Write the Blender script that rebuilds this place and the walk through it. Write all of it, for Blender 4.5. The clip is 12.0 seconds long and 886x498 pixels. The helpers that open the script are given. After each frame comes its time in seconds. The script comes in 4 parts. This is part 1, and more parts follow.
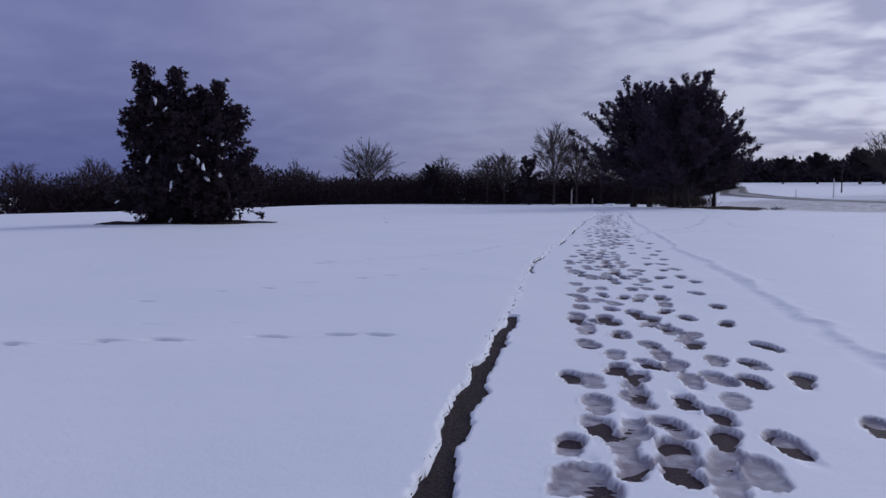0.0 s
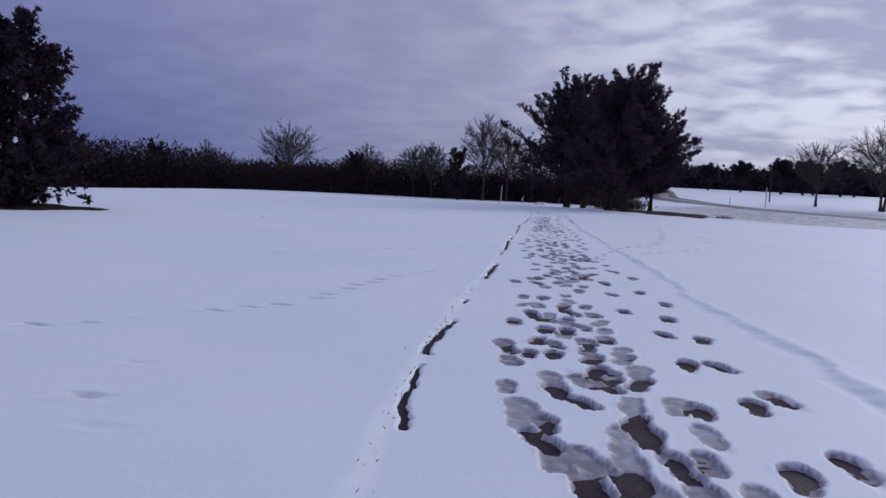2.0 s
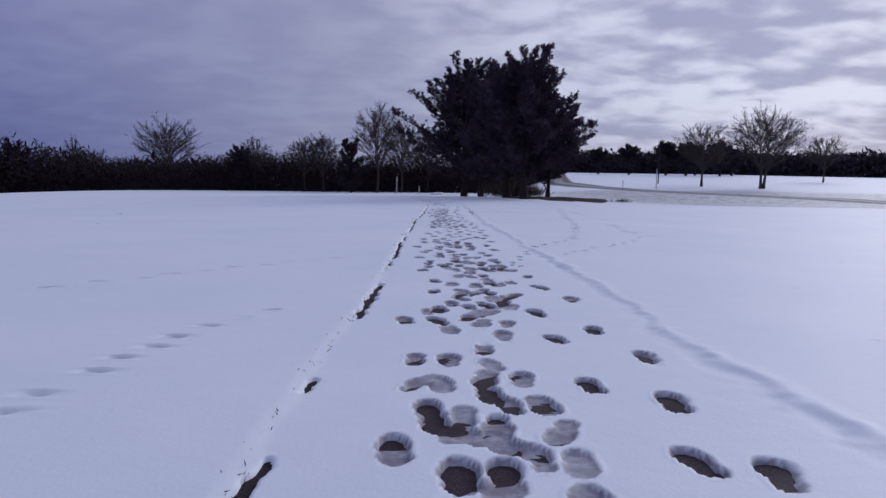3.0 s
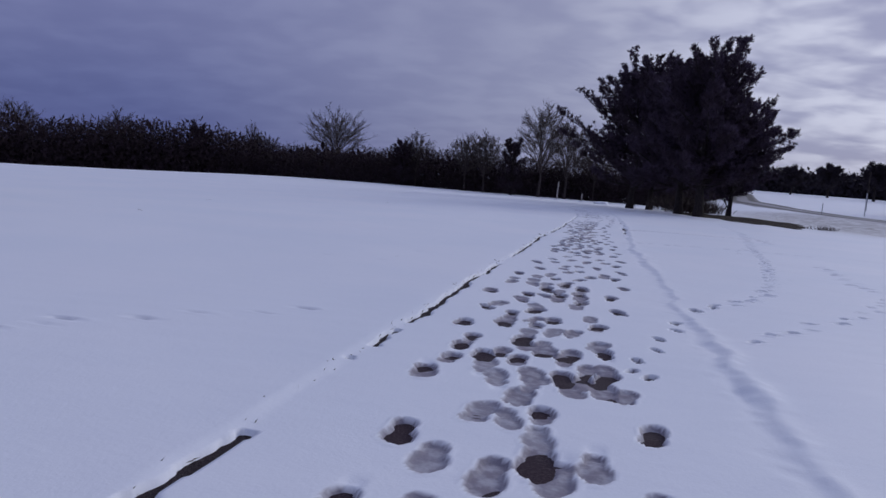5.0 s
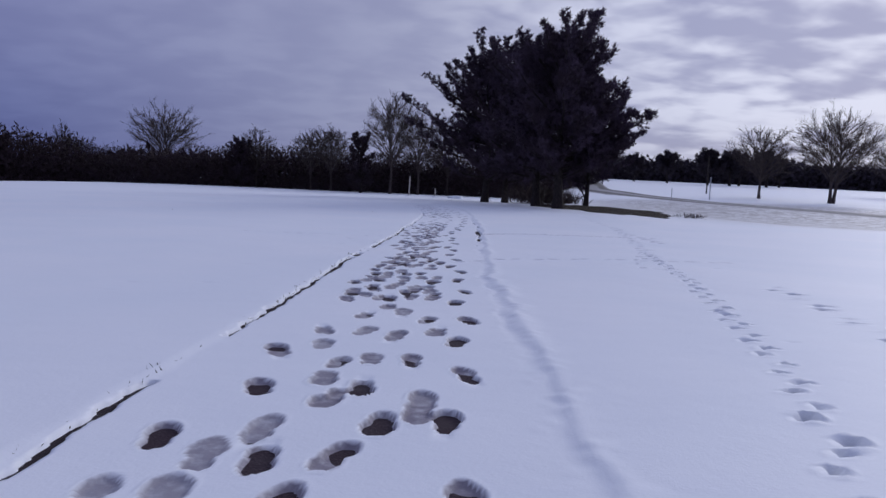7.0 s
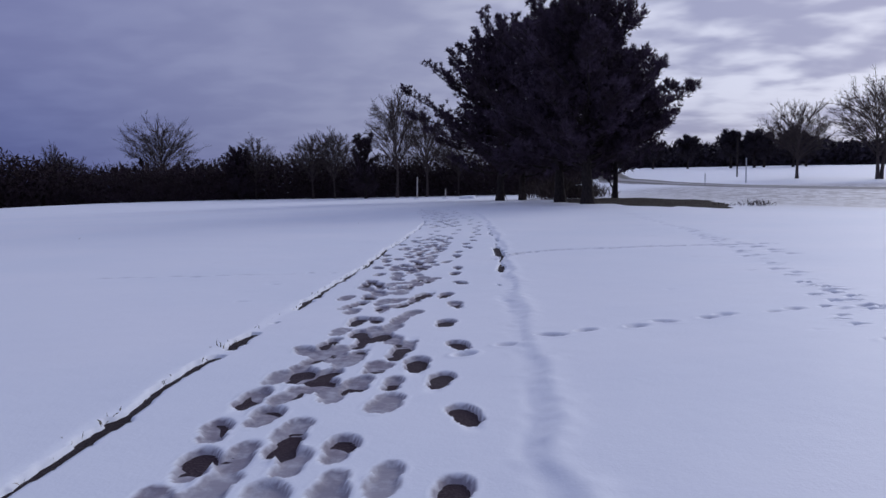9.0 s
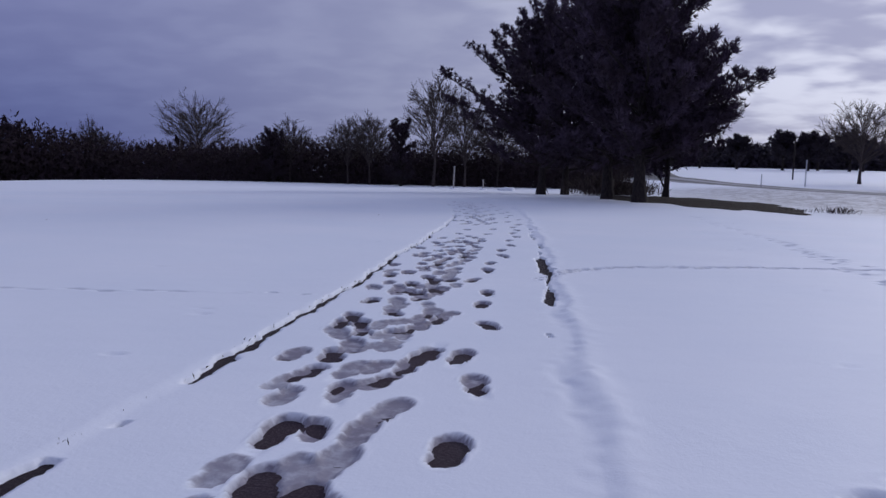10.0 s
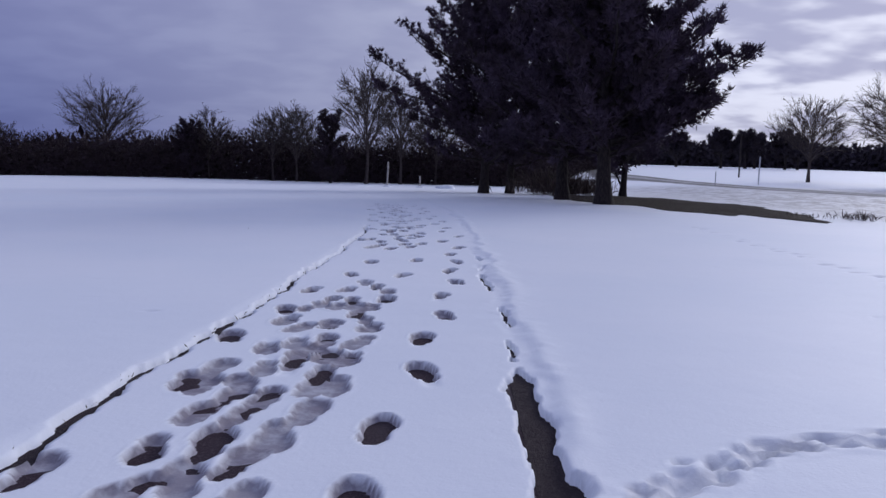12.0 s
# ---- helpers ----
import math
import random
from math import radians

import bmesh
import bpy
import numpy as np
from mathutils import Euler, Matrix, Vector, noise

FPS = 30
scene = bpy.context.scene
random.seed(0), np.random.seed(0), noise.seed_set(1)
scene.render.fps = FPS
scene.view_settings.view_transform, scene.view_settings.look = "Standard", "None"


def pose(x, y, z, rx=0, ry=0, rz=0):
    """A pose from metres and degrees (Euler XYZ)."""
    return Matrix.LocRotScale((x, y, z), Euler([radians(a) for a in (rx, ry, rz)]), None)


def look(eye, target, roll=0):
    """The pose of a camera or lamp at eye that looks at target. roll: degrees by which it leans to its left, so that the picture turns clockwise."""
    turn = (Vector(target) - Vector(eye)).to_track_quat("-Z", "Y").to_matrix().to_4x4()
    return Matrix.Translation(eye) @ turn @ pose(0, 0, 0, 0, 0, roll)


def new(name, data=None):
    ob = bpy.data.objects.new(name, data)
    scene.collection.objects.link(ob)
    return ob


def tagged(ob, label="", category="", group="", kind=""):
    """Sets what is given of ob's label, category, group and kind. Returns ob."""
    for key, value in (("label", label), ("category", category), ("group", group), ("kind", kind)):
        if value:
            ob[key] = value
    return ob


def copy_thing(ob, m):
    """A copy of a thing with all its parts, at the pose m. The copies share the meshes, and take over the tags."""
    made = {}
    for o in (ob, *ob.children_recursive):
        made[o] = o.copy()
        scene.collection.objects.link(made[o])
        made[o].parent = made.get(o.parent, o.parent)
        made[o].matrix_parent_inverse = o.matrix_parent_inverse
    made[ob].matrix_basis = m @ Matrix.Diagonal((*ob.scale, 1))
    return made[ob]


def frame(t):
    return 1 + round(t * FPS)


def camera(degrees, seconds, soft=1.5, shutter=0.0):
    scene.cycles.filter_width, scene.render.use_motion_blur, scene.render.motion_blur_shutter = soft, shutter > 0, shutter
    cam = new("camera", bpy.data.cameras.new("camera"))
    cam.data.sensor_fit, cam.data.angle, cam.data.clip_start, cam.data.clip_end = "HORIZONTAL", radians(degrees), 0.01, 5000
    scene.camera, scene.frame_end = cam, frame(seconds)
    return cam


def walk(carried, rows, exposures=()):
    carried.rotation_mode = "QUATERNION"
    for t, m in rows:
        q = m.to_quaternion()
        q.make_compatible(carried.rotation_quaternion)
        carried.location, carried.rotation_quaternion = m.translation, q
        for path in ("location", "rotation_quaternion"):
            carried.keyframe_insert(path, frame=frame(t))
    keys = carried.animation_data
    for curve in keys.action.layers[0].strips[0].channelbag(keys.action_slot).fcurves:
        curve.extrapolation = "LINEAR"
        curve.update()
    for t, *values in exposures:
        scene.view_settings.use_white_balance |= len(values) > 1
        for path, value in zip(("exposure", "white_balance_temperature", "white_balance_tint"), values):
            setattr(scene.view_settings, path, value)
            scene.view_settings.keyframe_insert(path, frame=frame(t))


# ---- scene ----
# ---------------------------------------------------------------- camera
cam = camera(64.0, 12.0, soft=1.5)
ROWS = [
    (0, (0.590, -0.870, 0.867), (0.074, 1.057, 0.721), 0.10),
    (0.5, (0.407, 0.548, 0.859), (0.112, 2.520, 0.698), 0.10),
    (1, (0.248, 1.926, 0.877), (-0.057, 3.895, 0.708), 0.90),
    (1.5, (0.130, 3.335, 0.888), (-0.105, 5.313, 0.710), 0.70),
    (2, (0.021, 4.654, 0.902), (-0.295, 6.622, 0.738), 2.90),
    (2.5, (-0.083, 6.049, 0.908), (-0.357, 8.021, 0.718), -1.30),
    (2.7, (-0.113, 6.579, 0.910), (-0.218, 8.569, 0.741), -1.30),
    (4.3, (0.603, 9.955, 0.921), (0.443, 11.929, 0.641), 9.40),
    (4.5, (0.593, 10.425, 0.919), (0.244, 12.378, 0.665), 9.00),
    (5, (0.493, 11.549, 0.942), (0.003, 13.478, 0.749), 4.80),
    (5.5, (0.473, 12.897, 0.922), (0.302, 14.878, 0.712), -1.90),
    (6, (0.477, 14.179, 0.933), (0.449, 16.173, 0.780), -0.80),
    (6.5, (0.534, 15.546, 0.943), (0.509, 17.538, 0.771), 1.70),
    (6.7, (0.544, 16.056, 0.946), (0.474, 18.047, 0.774), 2.35),
    (8.3, (0.517, 20.239, 0.907), (0.349, 22.221, 0.701), 3.05),
    (8.5, (0.502, 20.739, 0.907), (0.210, 22.707, 0.701), 3.40),
    (9, (0.460, 21.994, 0.901), (0.305, 23.980, 0.727), -0.90),
    (9.5, (0.425, 23.243, 0.890), (0.287, 25.228, 0.685), 1.90),
    (10, (0.358, 24.420, 0.888), (0.103, 26.393, 0.685), 1.50),
    (10.5, (0.291, 25.683, 0.888), (0.041, 27.656, 0.680), 1.80),
    (11, (0.227, 26.971, 0.875), (0.001, 28.950, 0.692), 0.00),
    (11.5, (0.208, 28.264, 0.865), (0.091, 30.251, 0.673), -0.30),
    (12, (0.217, 29.418, 0.872), (0.130, 31.405, 0.665), 1.70),
]
walk(cam, [(t, look(eye, aim, roll)) for t, eye, aim, roll in ROWS], exposures=[(0, -0.12), (2.5, -0.04), (4.5, -0.28), (5.5, -0.09), (6.5, -0.05), (8.5, -0.05), (9.5, -0.10), (11, 0.05), (12, 0.08)])

# ---------------------------------------------------------------- sky, sun
SUN_AZ, SUN_EL = radians(38), radians(24)     # clockwise from +y
sun_dir = Vector((math.sin(SUN_AZ) * math.cos(SUN_EL), math.cos(SUN_AZ) * math.cos(SUN_EL), math.sin(SUN_EL)))


class Nodes:
    """A short way to write node trees."""

    def __init__(self, tree):
        self.tree = tree
        tree.nodes.clear()

    def add(self, kind, inputs=None, operation="", smooth=False, clamp=False):
        n = self.tree.nodes.new(kind)
        if operation:
            n.operation = operation
        if smooth:
            n.interpolation_type = "SMOOTHSTEP"
        if clamp:
            n.use_clamp = True
        for k, v in (inputs or {}).items():
            if isinstance(v, bpy.types.NodeSocket):
                self.tree.links.new(v, n.inputs[k])
            else:
                n.inputs[k].default_value = v
        return n

    def math(self, op, a, b=0.0, clamp=False):
        return self.add("ShaderNodeMath", {0: a, 1: b}, operation=op, clamp=clamp).outputs[0]

    def mix(self, f, a, b, blend="MIX"):
        n = self.add("ShaderNodeMix")
        n.data_type, n.blend_type = "RGBA", blend
        for k, v in ((0, f), (6, a), (7, b)):
            if isinstance(v, bpy.types.NodeSocket):
                self.tree.links.new(v, n.inputs[k])
            else:
                n.inputs[k].default_value = v if k == 0 else (*v, 1)
        return n.outputs[2]

    def noise(self, vec, scale, detail=4.0, rough=0.55, dist=0.0):
        return self.add("ShaderNodeTexNoise", {"Vector": vec, "Scale": scale, "Detail": detail, "Roughness": rough, "Distortion": dist}).outputs["Fac"]

    def ramp(self, f, stops):
        n = self.add("ShaderNodeValToRGB", {0: f})
        els = n.color_ramp.elements
        while len(els) < len(stops):
            els.new(0.5)
        for e, (p, c) in zip(els, stops):
            e.position, e.color = p, (*c, 1) if len(c) == 3 else c
        return n.outputs[0]

    def span(self, v, a, b, c=0.0, d=1.0):
        return self.add("ShaderNodeMapRange", {0: v, 1: a, 2: b, 3: c, 4: d}, smooth=True).outputs[0]


def make_world():
    w = bpy.data.worlds.new("winter_sky")
    scene.world = w
    w.use_nodes = True
    N = Nodes(w.node_tree)
    way = N.add("ShaderNodeTexCoord").outputs["Generated"]
    xyz = N.add("ShaderNodeSeparateXYZ", {0: way})
    z = N.math("MAXIMUM", xyz.outputs[2], 0.0)
    # flat cloud layers seen in perspective
    lift = N.math("ADD", z, 0.22)
    plane = N.add("ShaderNodeCombineXYZ", {0: N.math("DIVIDE", xyz.outputs[0], lift), 1: N.math("DIVIDE", xyz.outputs[1], lift), 2: 0.0}).outputs[0]
    turned = N.add("ShaderNodeMapping", {"Vector": plane, "Rotation": (0, 0, radians(-18)), "Scale": (0.85, 1.05, 1.0)}).outputs[0]
    big = N.noise(turned, 1.8, 3.0, 0.5, 0.3)
    small = N.noise(turned, 6.0, 3.0, 0.45, 0.2)
    puffs = N.math("ADD", N.math("MULTIPLY", big, 0.45), N.math("MULTIPLY", small, 0.55))
    toward = N.add("ShaderNodeVectorMath", {0: way, 1: tuple(sun_dir)}, operation="DOT_PRODUCT").outputs["Value"]
    wide = N.span(toward, 0.22, 0.88)
    glow = N.span(toward, 0.66, 0.985)
    nishita = N.add("ShaderNodeTexSky")
    nishita.sky_type, nishita.sun_disc = "NISHITA", False
    nishita.sun_elevation, nishita.sun_rotation = SUN_EL, SUN_AZ
    clear = N.mix(1.0, nishita.outputs[0], (0.055, 0.055, 0.055), "MULTIPLY")
    low = N.span(z, 0.02, 0.20)
    veil = N.mix(low, SKY_LOW, SKY_MID)                       # thick, bluish cloud away from the sun
    veil = N.mix(N.math("MULTIPLY", wide, 0.85), veil, SKY_SIDE)
    veil = N.mix(N.span(z, 0.40, 0.85), veil, SKY_TOP)        # thinner overhead
    bright = N.mix(N.span(puffs, 0.38, 0.60), SKY_DARKCLOUD, SKY_GLOW)
    bright = N.mix(1.0, bright, N.mix(N.span(z, 0.0, 0.13), (0.76, 0.76, 0.80), (1, 1, 1)), "MULTIPLY")    # haze low down
    soft = N.mix(N.span(puffs, 0.36, 0.66), (0.91, 0.91, 0.94), (1.08, 1.08, 1.05))
    veil = N.mix(1.0, veil, soft, "MULTIPLY")
    cloud = N.mix(glow, veil, bright)
    colour = N.mix(0.92, clear, cloud)
    bg = N.add("ShaderNodeBackground", {0: colour, 1: 1.0})
    N.add("ShaderNodeOutputWorld", {0: bg.outputs[0]})


SKY_LOW, SKY_MID, SKY_TOP, SKY_SIDE = (0.098, 0.122, 0.33), (0.19, 0.21, 0.43), (0.325, 0.375, 0.585), (0.38, 0.40, 0.58)
SKY_GLOW, SKY_DARKCLOUD = (0.76, 0.79, 0.98), (0.37, 0.39, 0.60)
make_world()
sun = new("sun", bpy.data.lights.new("sun", "SUN"))
sun.data.energy, sun.data.angle, sun.data.color = 1.1, radians(22), (0.95, 0.95, 1.0)
sun.matrix_world = look(sun_dir * 100, (0, 0, 0))


# ---------------------------------------------------------------- materials
def material(name, build):
    m = bpy.data.materials.new(name)
    m.use_nodes = True
    N = Nodes(m.node_tree)
    pos = N.add("ShaderNodeNewGeometry").outputs["Position"]
    shader = N.add("ShaderNodeBsdfPrincipled")
    build(N, pos, shader)
    N.add("ShaderNodeOutputMaterial", {0: shader.outputs[0]})
    return m


def wire(N, shader, colour=None, rough=None, bump=None, strength=0.3, distance=0.01, spec=0.3):
    for key, v in (("Base Color", colour), ("Roughness", rough)):
        if isinstance(v, bpy.types.NodeSocket):
            N.tree.links.new(v, shader.inputs[key])
        elif v is not None:
            shader.inputs[key].default_value = (*v, 1) if key == "Base Color" else v
    shader.inputs["Specular IOR Level"].default_value = spec
    if bump is not None:
        b = N.add("ShaderNodeBump", {"Height": bump, "Strength": strength, "Distance": distance})
        N.tree.links.new(b.outputs[0], shader.inputs["Normal"])


def snow_nodes(N, pos, s):
    broad = N.noise(pos, 0.35, 3.0)
    grain = N.noise(pos, 60.0, 3.0, 0.7)
    crust = N.noise(pos, 7.0, 5.0, 0.6)
    c = N.mix(N.span(broad, 0.3, 0.7), (0.84, 0.865, 0.915), (0.88, 0.89, 0.93))
    # litter and thin, grass-stained snow on the far slope
    xyz = N.add("ShaderNodeSeparateXYZ", {0: pos})
    slope = N.math("MULTIPLY", N.span(xyz.outputs[0], 6.0, 13.0), N.span(xyz.outputs[1], 40.0, 50.0))
    slope = N.math("MULTIPLY", slope, N.span(xyz.outputs[1], 84.0, 74.0))
    specks = N.math("ADD", N.span(N.noise(pos, 1.7, 6.0, 0.78), 0.42, 0.60, 0.0, 0.62), 0.38)
    c = N.mix(N.math("MULTIPLY", N.math("MULTIPLY", slope, specks), 0.85), c, (0.23, 0.205, 0.215))
    # grey wet slush, with the shade inside the prints mixed into its colour
    trod_shade = N.add("ShaderNodeAttribute")
    trod_shade.attribute_name = "trodden_shaded"
    wet = N.math("MULTIPLY", trod_shade.outputs["Fac"], N.span(N.noise(pos, 16.0, 4.0, 0.6), 0.25, 0.6, 0.65, 1.0))
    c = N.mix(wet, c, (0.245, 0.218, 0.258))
    h = N.math("ADD", N.math("MULTIPLY", crust, 0.7), N.math("MULTIPLY", grain, 0.3))
    wire(N, s, c, 0.62, h, 0.35, 0.012, 0.25)


def pavement_nodes(N, pos, s):
    n1, n2 = N.noise(pos, 3.0, 5.0), N.noise(pos, 90.0, 3.0, 0.7)
    c = N.mix(n1, (0.022, 0.013, 0.018), (0.050, 0.031, 0.040))
    c = N.mix(N.span(n2, 0.45, 0.7), c, (0.075, 0.052, 0.062))
    wire(N, s, c, N.span(n1, 0.3, 0.7, 0.6, 0.9), n2, 0.5, 0.006, 0.15)


def soil_nodes(N, pos, s):
    n1, n2 = N.noise(pos, 9.0, 6.0, 0.65), N.noise(pos, 70.0, 4.0, 0.7)
    c = N.mix(n1, (0.018, 0.012, 0.015), (0.046, 0.031, 0.036))
    c = N.mix(N.span(n2, 0.5, 0.75), c, (0.075, 0.056, 0.058))
    wire(N, s, c, 0.85, N.math("ADD", n1, n2), 0.8, 0.02, 0.2)


def litter_nodes(N, pos, s):
    n1, n2 = N.noise(pos, 2.2, 6.0, 0.65), N.noise(pos, 25.0, 4.0, 0.7)
    c = N.mix(n1, (0.012, 0.007, 0.007), (0.032, 0.020, 0.017))
    c = N.mix(N.span(n2, 0.5, 0.75), c, (0.055, 0.036, 0.029))
    wire(N, s, c, 0.9, N.math("ADD", n1, n2), 0.9, 0.05, 0.15)


def road_nodes(N, pos, s):
    n1, n2 = N.noise(pos, 0.9, 5.0), N.noise(pos, 8.0, 5.0, 0.7)
    uv = N.add("ShaderNodeUVMap").outputs[0]
    across = N.add("ShaderNodeSeparateXYZ", {0: uv}).outputs[0]
    wob = N.math("ADD", across, N.math("MULTIPLY", N.math("SUBTRACT", n1, 0.5), 0.14))
    ruts = N.math("ABSOLUTE", N.math("SUBTRACT", N.math("FRACT", N.math("MULTIPLY", wob, 2.0)), 0.5))
    bare = N.span(N.math("ADD", ruts, N.math("MULTIPLY", N.math("SUBTRACT", n2, 0.5), 0.3)), 0.30, 0.12)
    c = N.mix(N.math("MULTIPLY", bare, 0.85), (0.30, 0.29, 0.31), (0.055, 0.05, 0.05))
    wire(N, s, c, 0.7, n2, 0.4, 0.02, 0.3)


def bark_nodes(dark, pale, patchy=0.0):
    def build(N, pos, s):
        tall = N.add("ShaderNodeMapping", {"Vector": pos, "Scale": (1, 1, 0.25)}).outputs[0]
        n = N.noise(tall, 22.0, 5.0, 0.65)
        c = N.mix(N.span(n, 0.35, 0.7), dark, pale)
        if patchy:
            c = N.mix(N.math("MULTIPLY", N.span(N.noise(pos, 6.0, 3.0), 0.5, 0.6), patchy), c, dark)
        wire(N, s, c, 0.85, n, 0.8, 0.02, 0.2)
    return build


def leaf_nodes(a, b):
    def build(N, pos, s):
        r = N.add("ShaderNodeNewGeometry").outputs["Random Per Island"]
        c = N.mix(r, a, b)
        c = N.mix(N.span(N.noise(pos, 0.8, 3.0), 0.35, 0.65), c, N.mix(0.5, a, (0.03, 0.02, 0.012)))
        wire(N, s, c, 0.7, None, spec=0.15)
    return build


def flat_nodes(a, b, scale, rough=0.7):
    def build(N, pos, s):
        n = N.noise(pos, scale, 5.0, 0.65)
        wire(N, s, N.mix(n, a, b), rough, n, 0.4, 0.01, 0.25)
    return build


SNOW = material("snow", snow_nodes)
PAVEMENT = material("wet_pavement", pavement_nodes)
SOIL = material("soil", soil_nodes)
LITTER = material("needle_litter", litter_nodes)
ROAD = material("slushy_asphalt", road_nodes)
BARK = material("pine_bark", bark_nodes((0.020, 0.015, 0.014), (0.055, 0.043, 0.038)))
TWIG = material("bare_twigs", bark_nodes((0.045, 0.034, 0.032), (0.105, 0.082, 0.074)))
PALE_BARK = material("pale_bark", bark_nodes((0.25, 0.22, 0.20), (0.62, 0.58, 0.54), 0.5))
# the purple veil of lens glare is mixed into the needle colours
NEEDLES = material("pine_needles", leaf_nodes((0.066, 0.045, 0.074), (0.104, 0.076, 0.106)))
CEDAR = material("cedar_foliage", leaf_nodes((0.042, 0.028, 0.042), (0.068, 0.048, 0.060)))
FARWOOD = material("far_conifer_foliage", leaf_nodes((0.040, 0.032, 0.046), (0.066, 0.054, 0.066)))
BRUSH = material("thicket_twigs", leaf_nodes((0.036, 0.022, 0.029), (0.048, 0.031, 0.038)))
STRAW = material("dead_grass", leaf_nodes((0.12, 0.095, 0.06), (0.26, 0.21, 0.13)))
GREYWOOD = material("weathered_wood", bark_nodes((0.05, 0.045, 0.042), (0.13, 0.12, 0.11)))
PALEPOST = material("galvanised_post", flat_nodes((0.42, 0.42, 0.43), (0.58, 0.58, 0.60), 9.0, 0.5))
DARKSIGN = material("sign_back", flat_nodes((0.05, 0.05, 0.055), (0.09, 0.09, 0.10), 5.0, 0.55))
SHRUB = material("tan_shrub", leaf_nodes((0.07, 0.05, 0.045), (0.14, 0.105, 0.09)))


# ---------------------------------------------------------------- mesh helpers
def mesh_object(name, verts, faces, mat, parent=None, label="", smooth=False):
    """One mesh object out of arrays: faces all with the same number of corners, or a list of such arrays."""
    me = bpy.data.meshes.new(name)
    verts = np.asarray(verts, dtype=np.float32).reshape(-1, 3)
    groups = faces if isinstance(faces, list) else [faces]
    groups = [np.asarray(g, dtype=np.int32) for g in groups if len(g)]
    loops = np.concatenate([g.ravel() for g in groups])
    sizes = np.concatenate([np.full(len(g), g.shape[1], dtype=np.int32) for g in groups])
    starts = np.concatenate([[0], np.cumsum(sizes)[:-1]]).astype(np.int32)
    me.vertices.add(len(verts)), me.loops.add(len(loops)), me.polygons.add(len(sizes))
    me.vertices.foreach_set("co", verts.ravel())
    me.loops.foreach_set("vertex_index", loops)
    me.polygons.foreach_set("loop_start", starts)
    me.update(calc_edges=True)
    me.polygons.foreach_set("use_smooth", np.full(len(sizes), smooth))
    me.materials.append(mat)
    ob = new(name, me)
    if parent:
        ob.parent = parent
    if label:
        ob["label"] = label
    return ob


def part(name, bm, mat, parent=None, label="", smooth=False):
    me = bpy.data.meshes.new(name)
    for f in bm.faces:
        f.smooth = smooth
    bm.to_mesh(me)
    bm.free()
    me.materials.append(mat)
    ob = new(name, me)
    if parent:
        ob.parent = parent
    if label:
        ob["label"] = label
    return ob


def empty(name, x, y, z, label, category, group=""):
    ob = new(name)
    ob.empty_display_size = 0.3
    ob.location = (x, y, z)
    return tagged(ob, label, category, group)


def wave(x, y, seed, octaves=4):
    """Smooth bumpy field in about -1..1 from turned sines, for arrays."""
    rng = np.random.RandomState(seed)
    total, amp, k, weight = 0.0, 1.0, 1.0, 0.0
    for _ in range(octaves):
        for _ in range(3):
            a, p = rng.uniform(0, 2 * np.pi, 2)
            f = k * rng.uniform(0.75, 1.3)
            total = total + amp * np.sin((x * np.cos(a) + y * np.sin(a)) * f + p)
        weight += 1.75 * amp
        amp, k = amp * 0.55, k * 2.1
    return total / weight


def step(a, b, v):
    t = np.clip((v - a) / (b - a), 0, 1)
    return t * t * (3 - 2 * t)


# ---------------------------------------------------------------- the lie of the land
def left_edge(y):
    return np.interp(y, [-20, 1.1, 2.8, 5.5, 7.3, 8.5, 9.9, 11.2, 12.4, 13.6, 15.0, 17.5, 19.5, 22.4, 25, 30, 32, 34.6, 37.2, 39, 42, 46, 52, 60, 70],
                     [0.7, 0.05, -0.13, -0.36, -0.55, -0.64, -0.69, -0.72, -0.70, -0.72, -0.77, -0.85, -0.91, -0.96, -1.06, -1.06, -1.13, -1.16, -1.24, -1.30, -1.65, -2.3, -3.4, -5.0, -7.2])


def right_edge(y):
    return np.interp(y, [-20, 3.1, 4.8, 6.2, 8, 9.2, 10.2, 11.5, 13, 15, 16.5, 18, 20.4, 22.8, 25, 27, 31, 33, 35, 37.4, 41, 46, 52, 60, 70],
                     [2.6, 1.83, 1.75, 1.67, 1.57, 1.50, 1.38, 1.27, 1.22, 1.13, 1.07, 0.97, 0.85, 0.71, 0.62, 0.53, 0.52, 0.47, 0.38, 0.25, 0.05, -0.5, -1.6, -3.2, -5.4])


def land(x, y):
    """Height of the snow, without the path, for arrays."""
    x, y = np.asarray(x, dtype=float), np.asarray(y, dtype=float)
    z = 0.022 * wave(x * 0.5, y * 0.5, 3) * step(1.2, 4.0, np.abs(x)) + 0.10 * wave(x * 0.06, y * 0.06, 5, 2) * step(12, 40, np.hypot(x, y - 15))
    rise = 0.033 * np.logaddexp(0, (y - 58) / 4.0) * 4.0
    z = z + step(3, 16, x) * np.minimum(rise, 6.5)
    z = z - 0.010 * np.logaddexp(0, (-x - 6) / 2.0) * 2.0 * step(400, 60, np.hypot(x, y))
    z = z - 0.05 * np.clip(-x - 42, 0, 45) * step(400, 90, np.hypot(x, y))      # falls away far to the left
    z = z - 0.30 * step(9, 15, x) * step(40, 52, y) * step(66, 58, y)      # shallow swale before the road
    z = z + 0.10 * np.exp(-((x + 13.2) / 6) ** 2 - ((y - 18.9) / 6) ** 2)      # the evergreen's slight mound
    z = z + 0.22 * np.exp(-((x + 33) / 13) ** 2) * step(60, 85, y) * step(140, 100, y)      # low brow before the woods
    return z


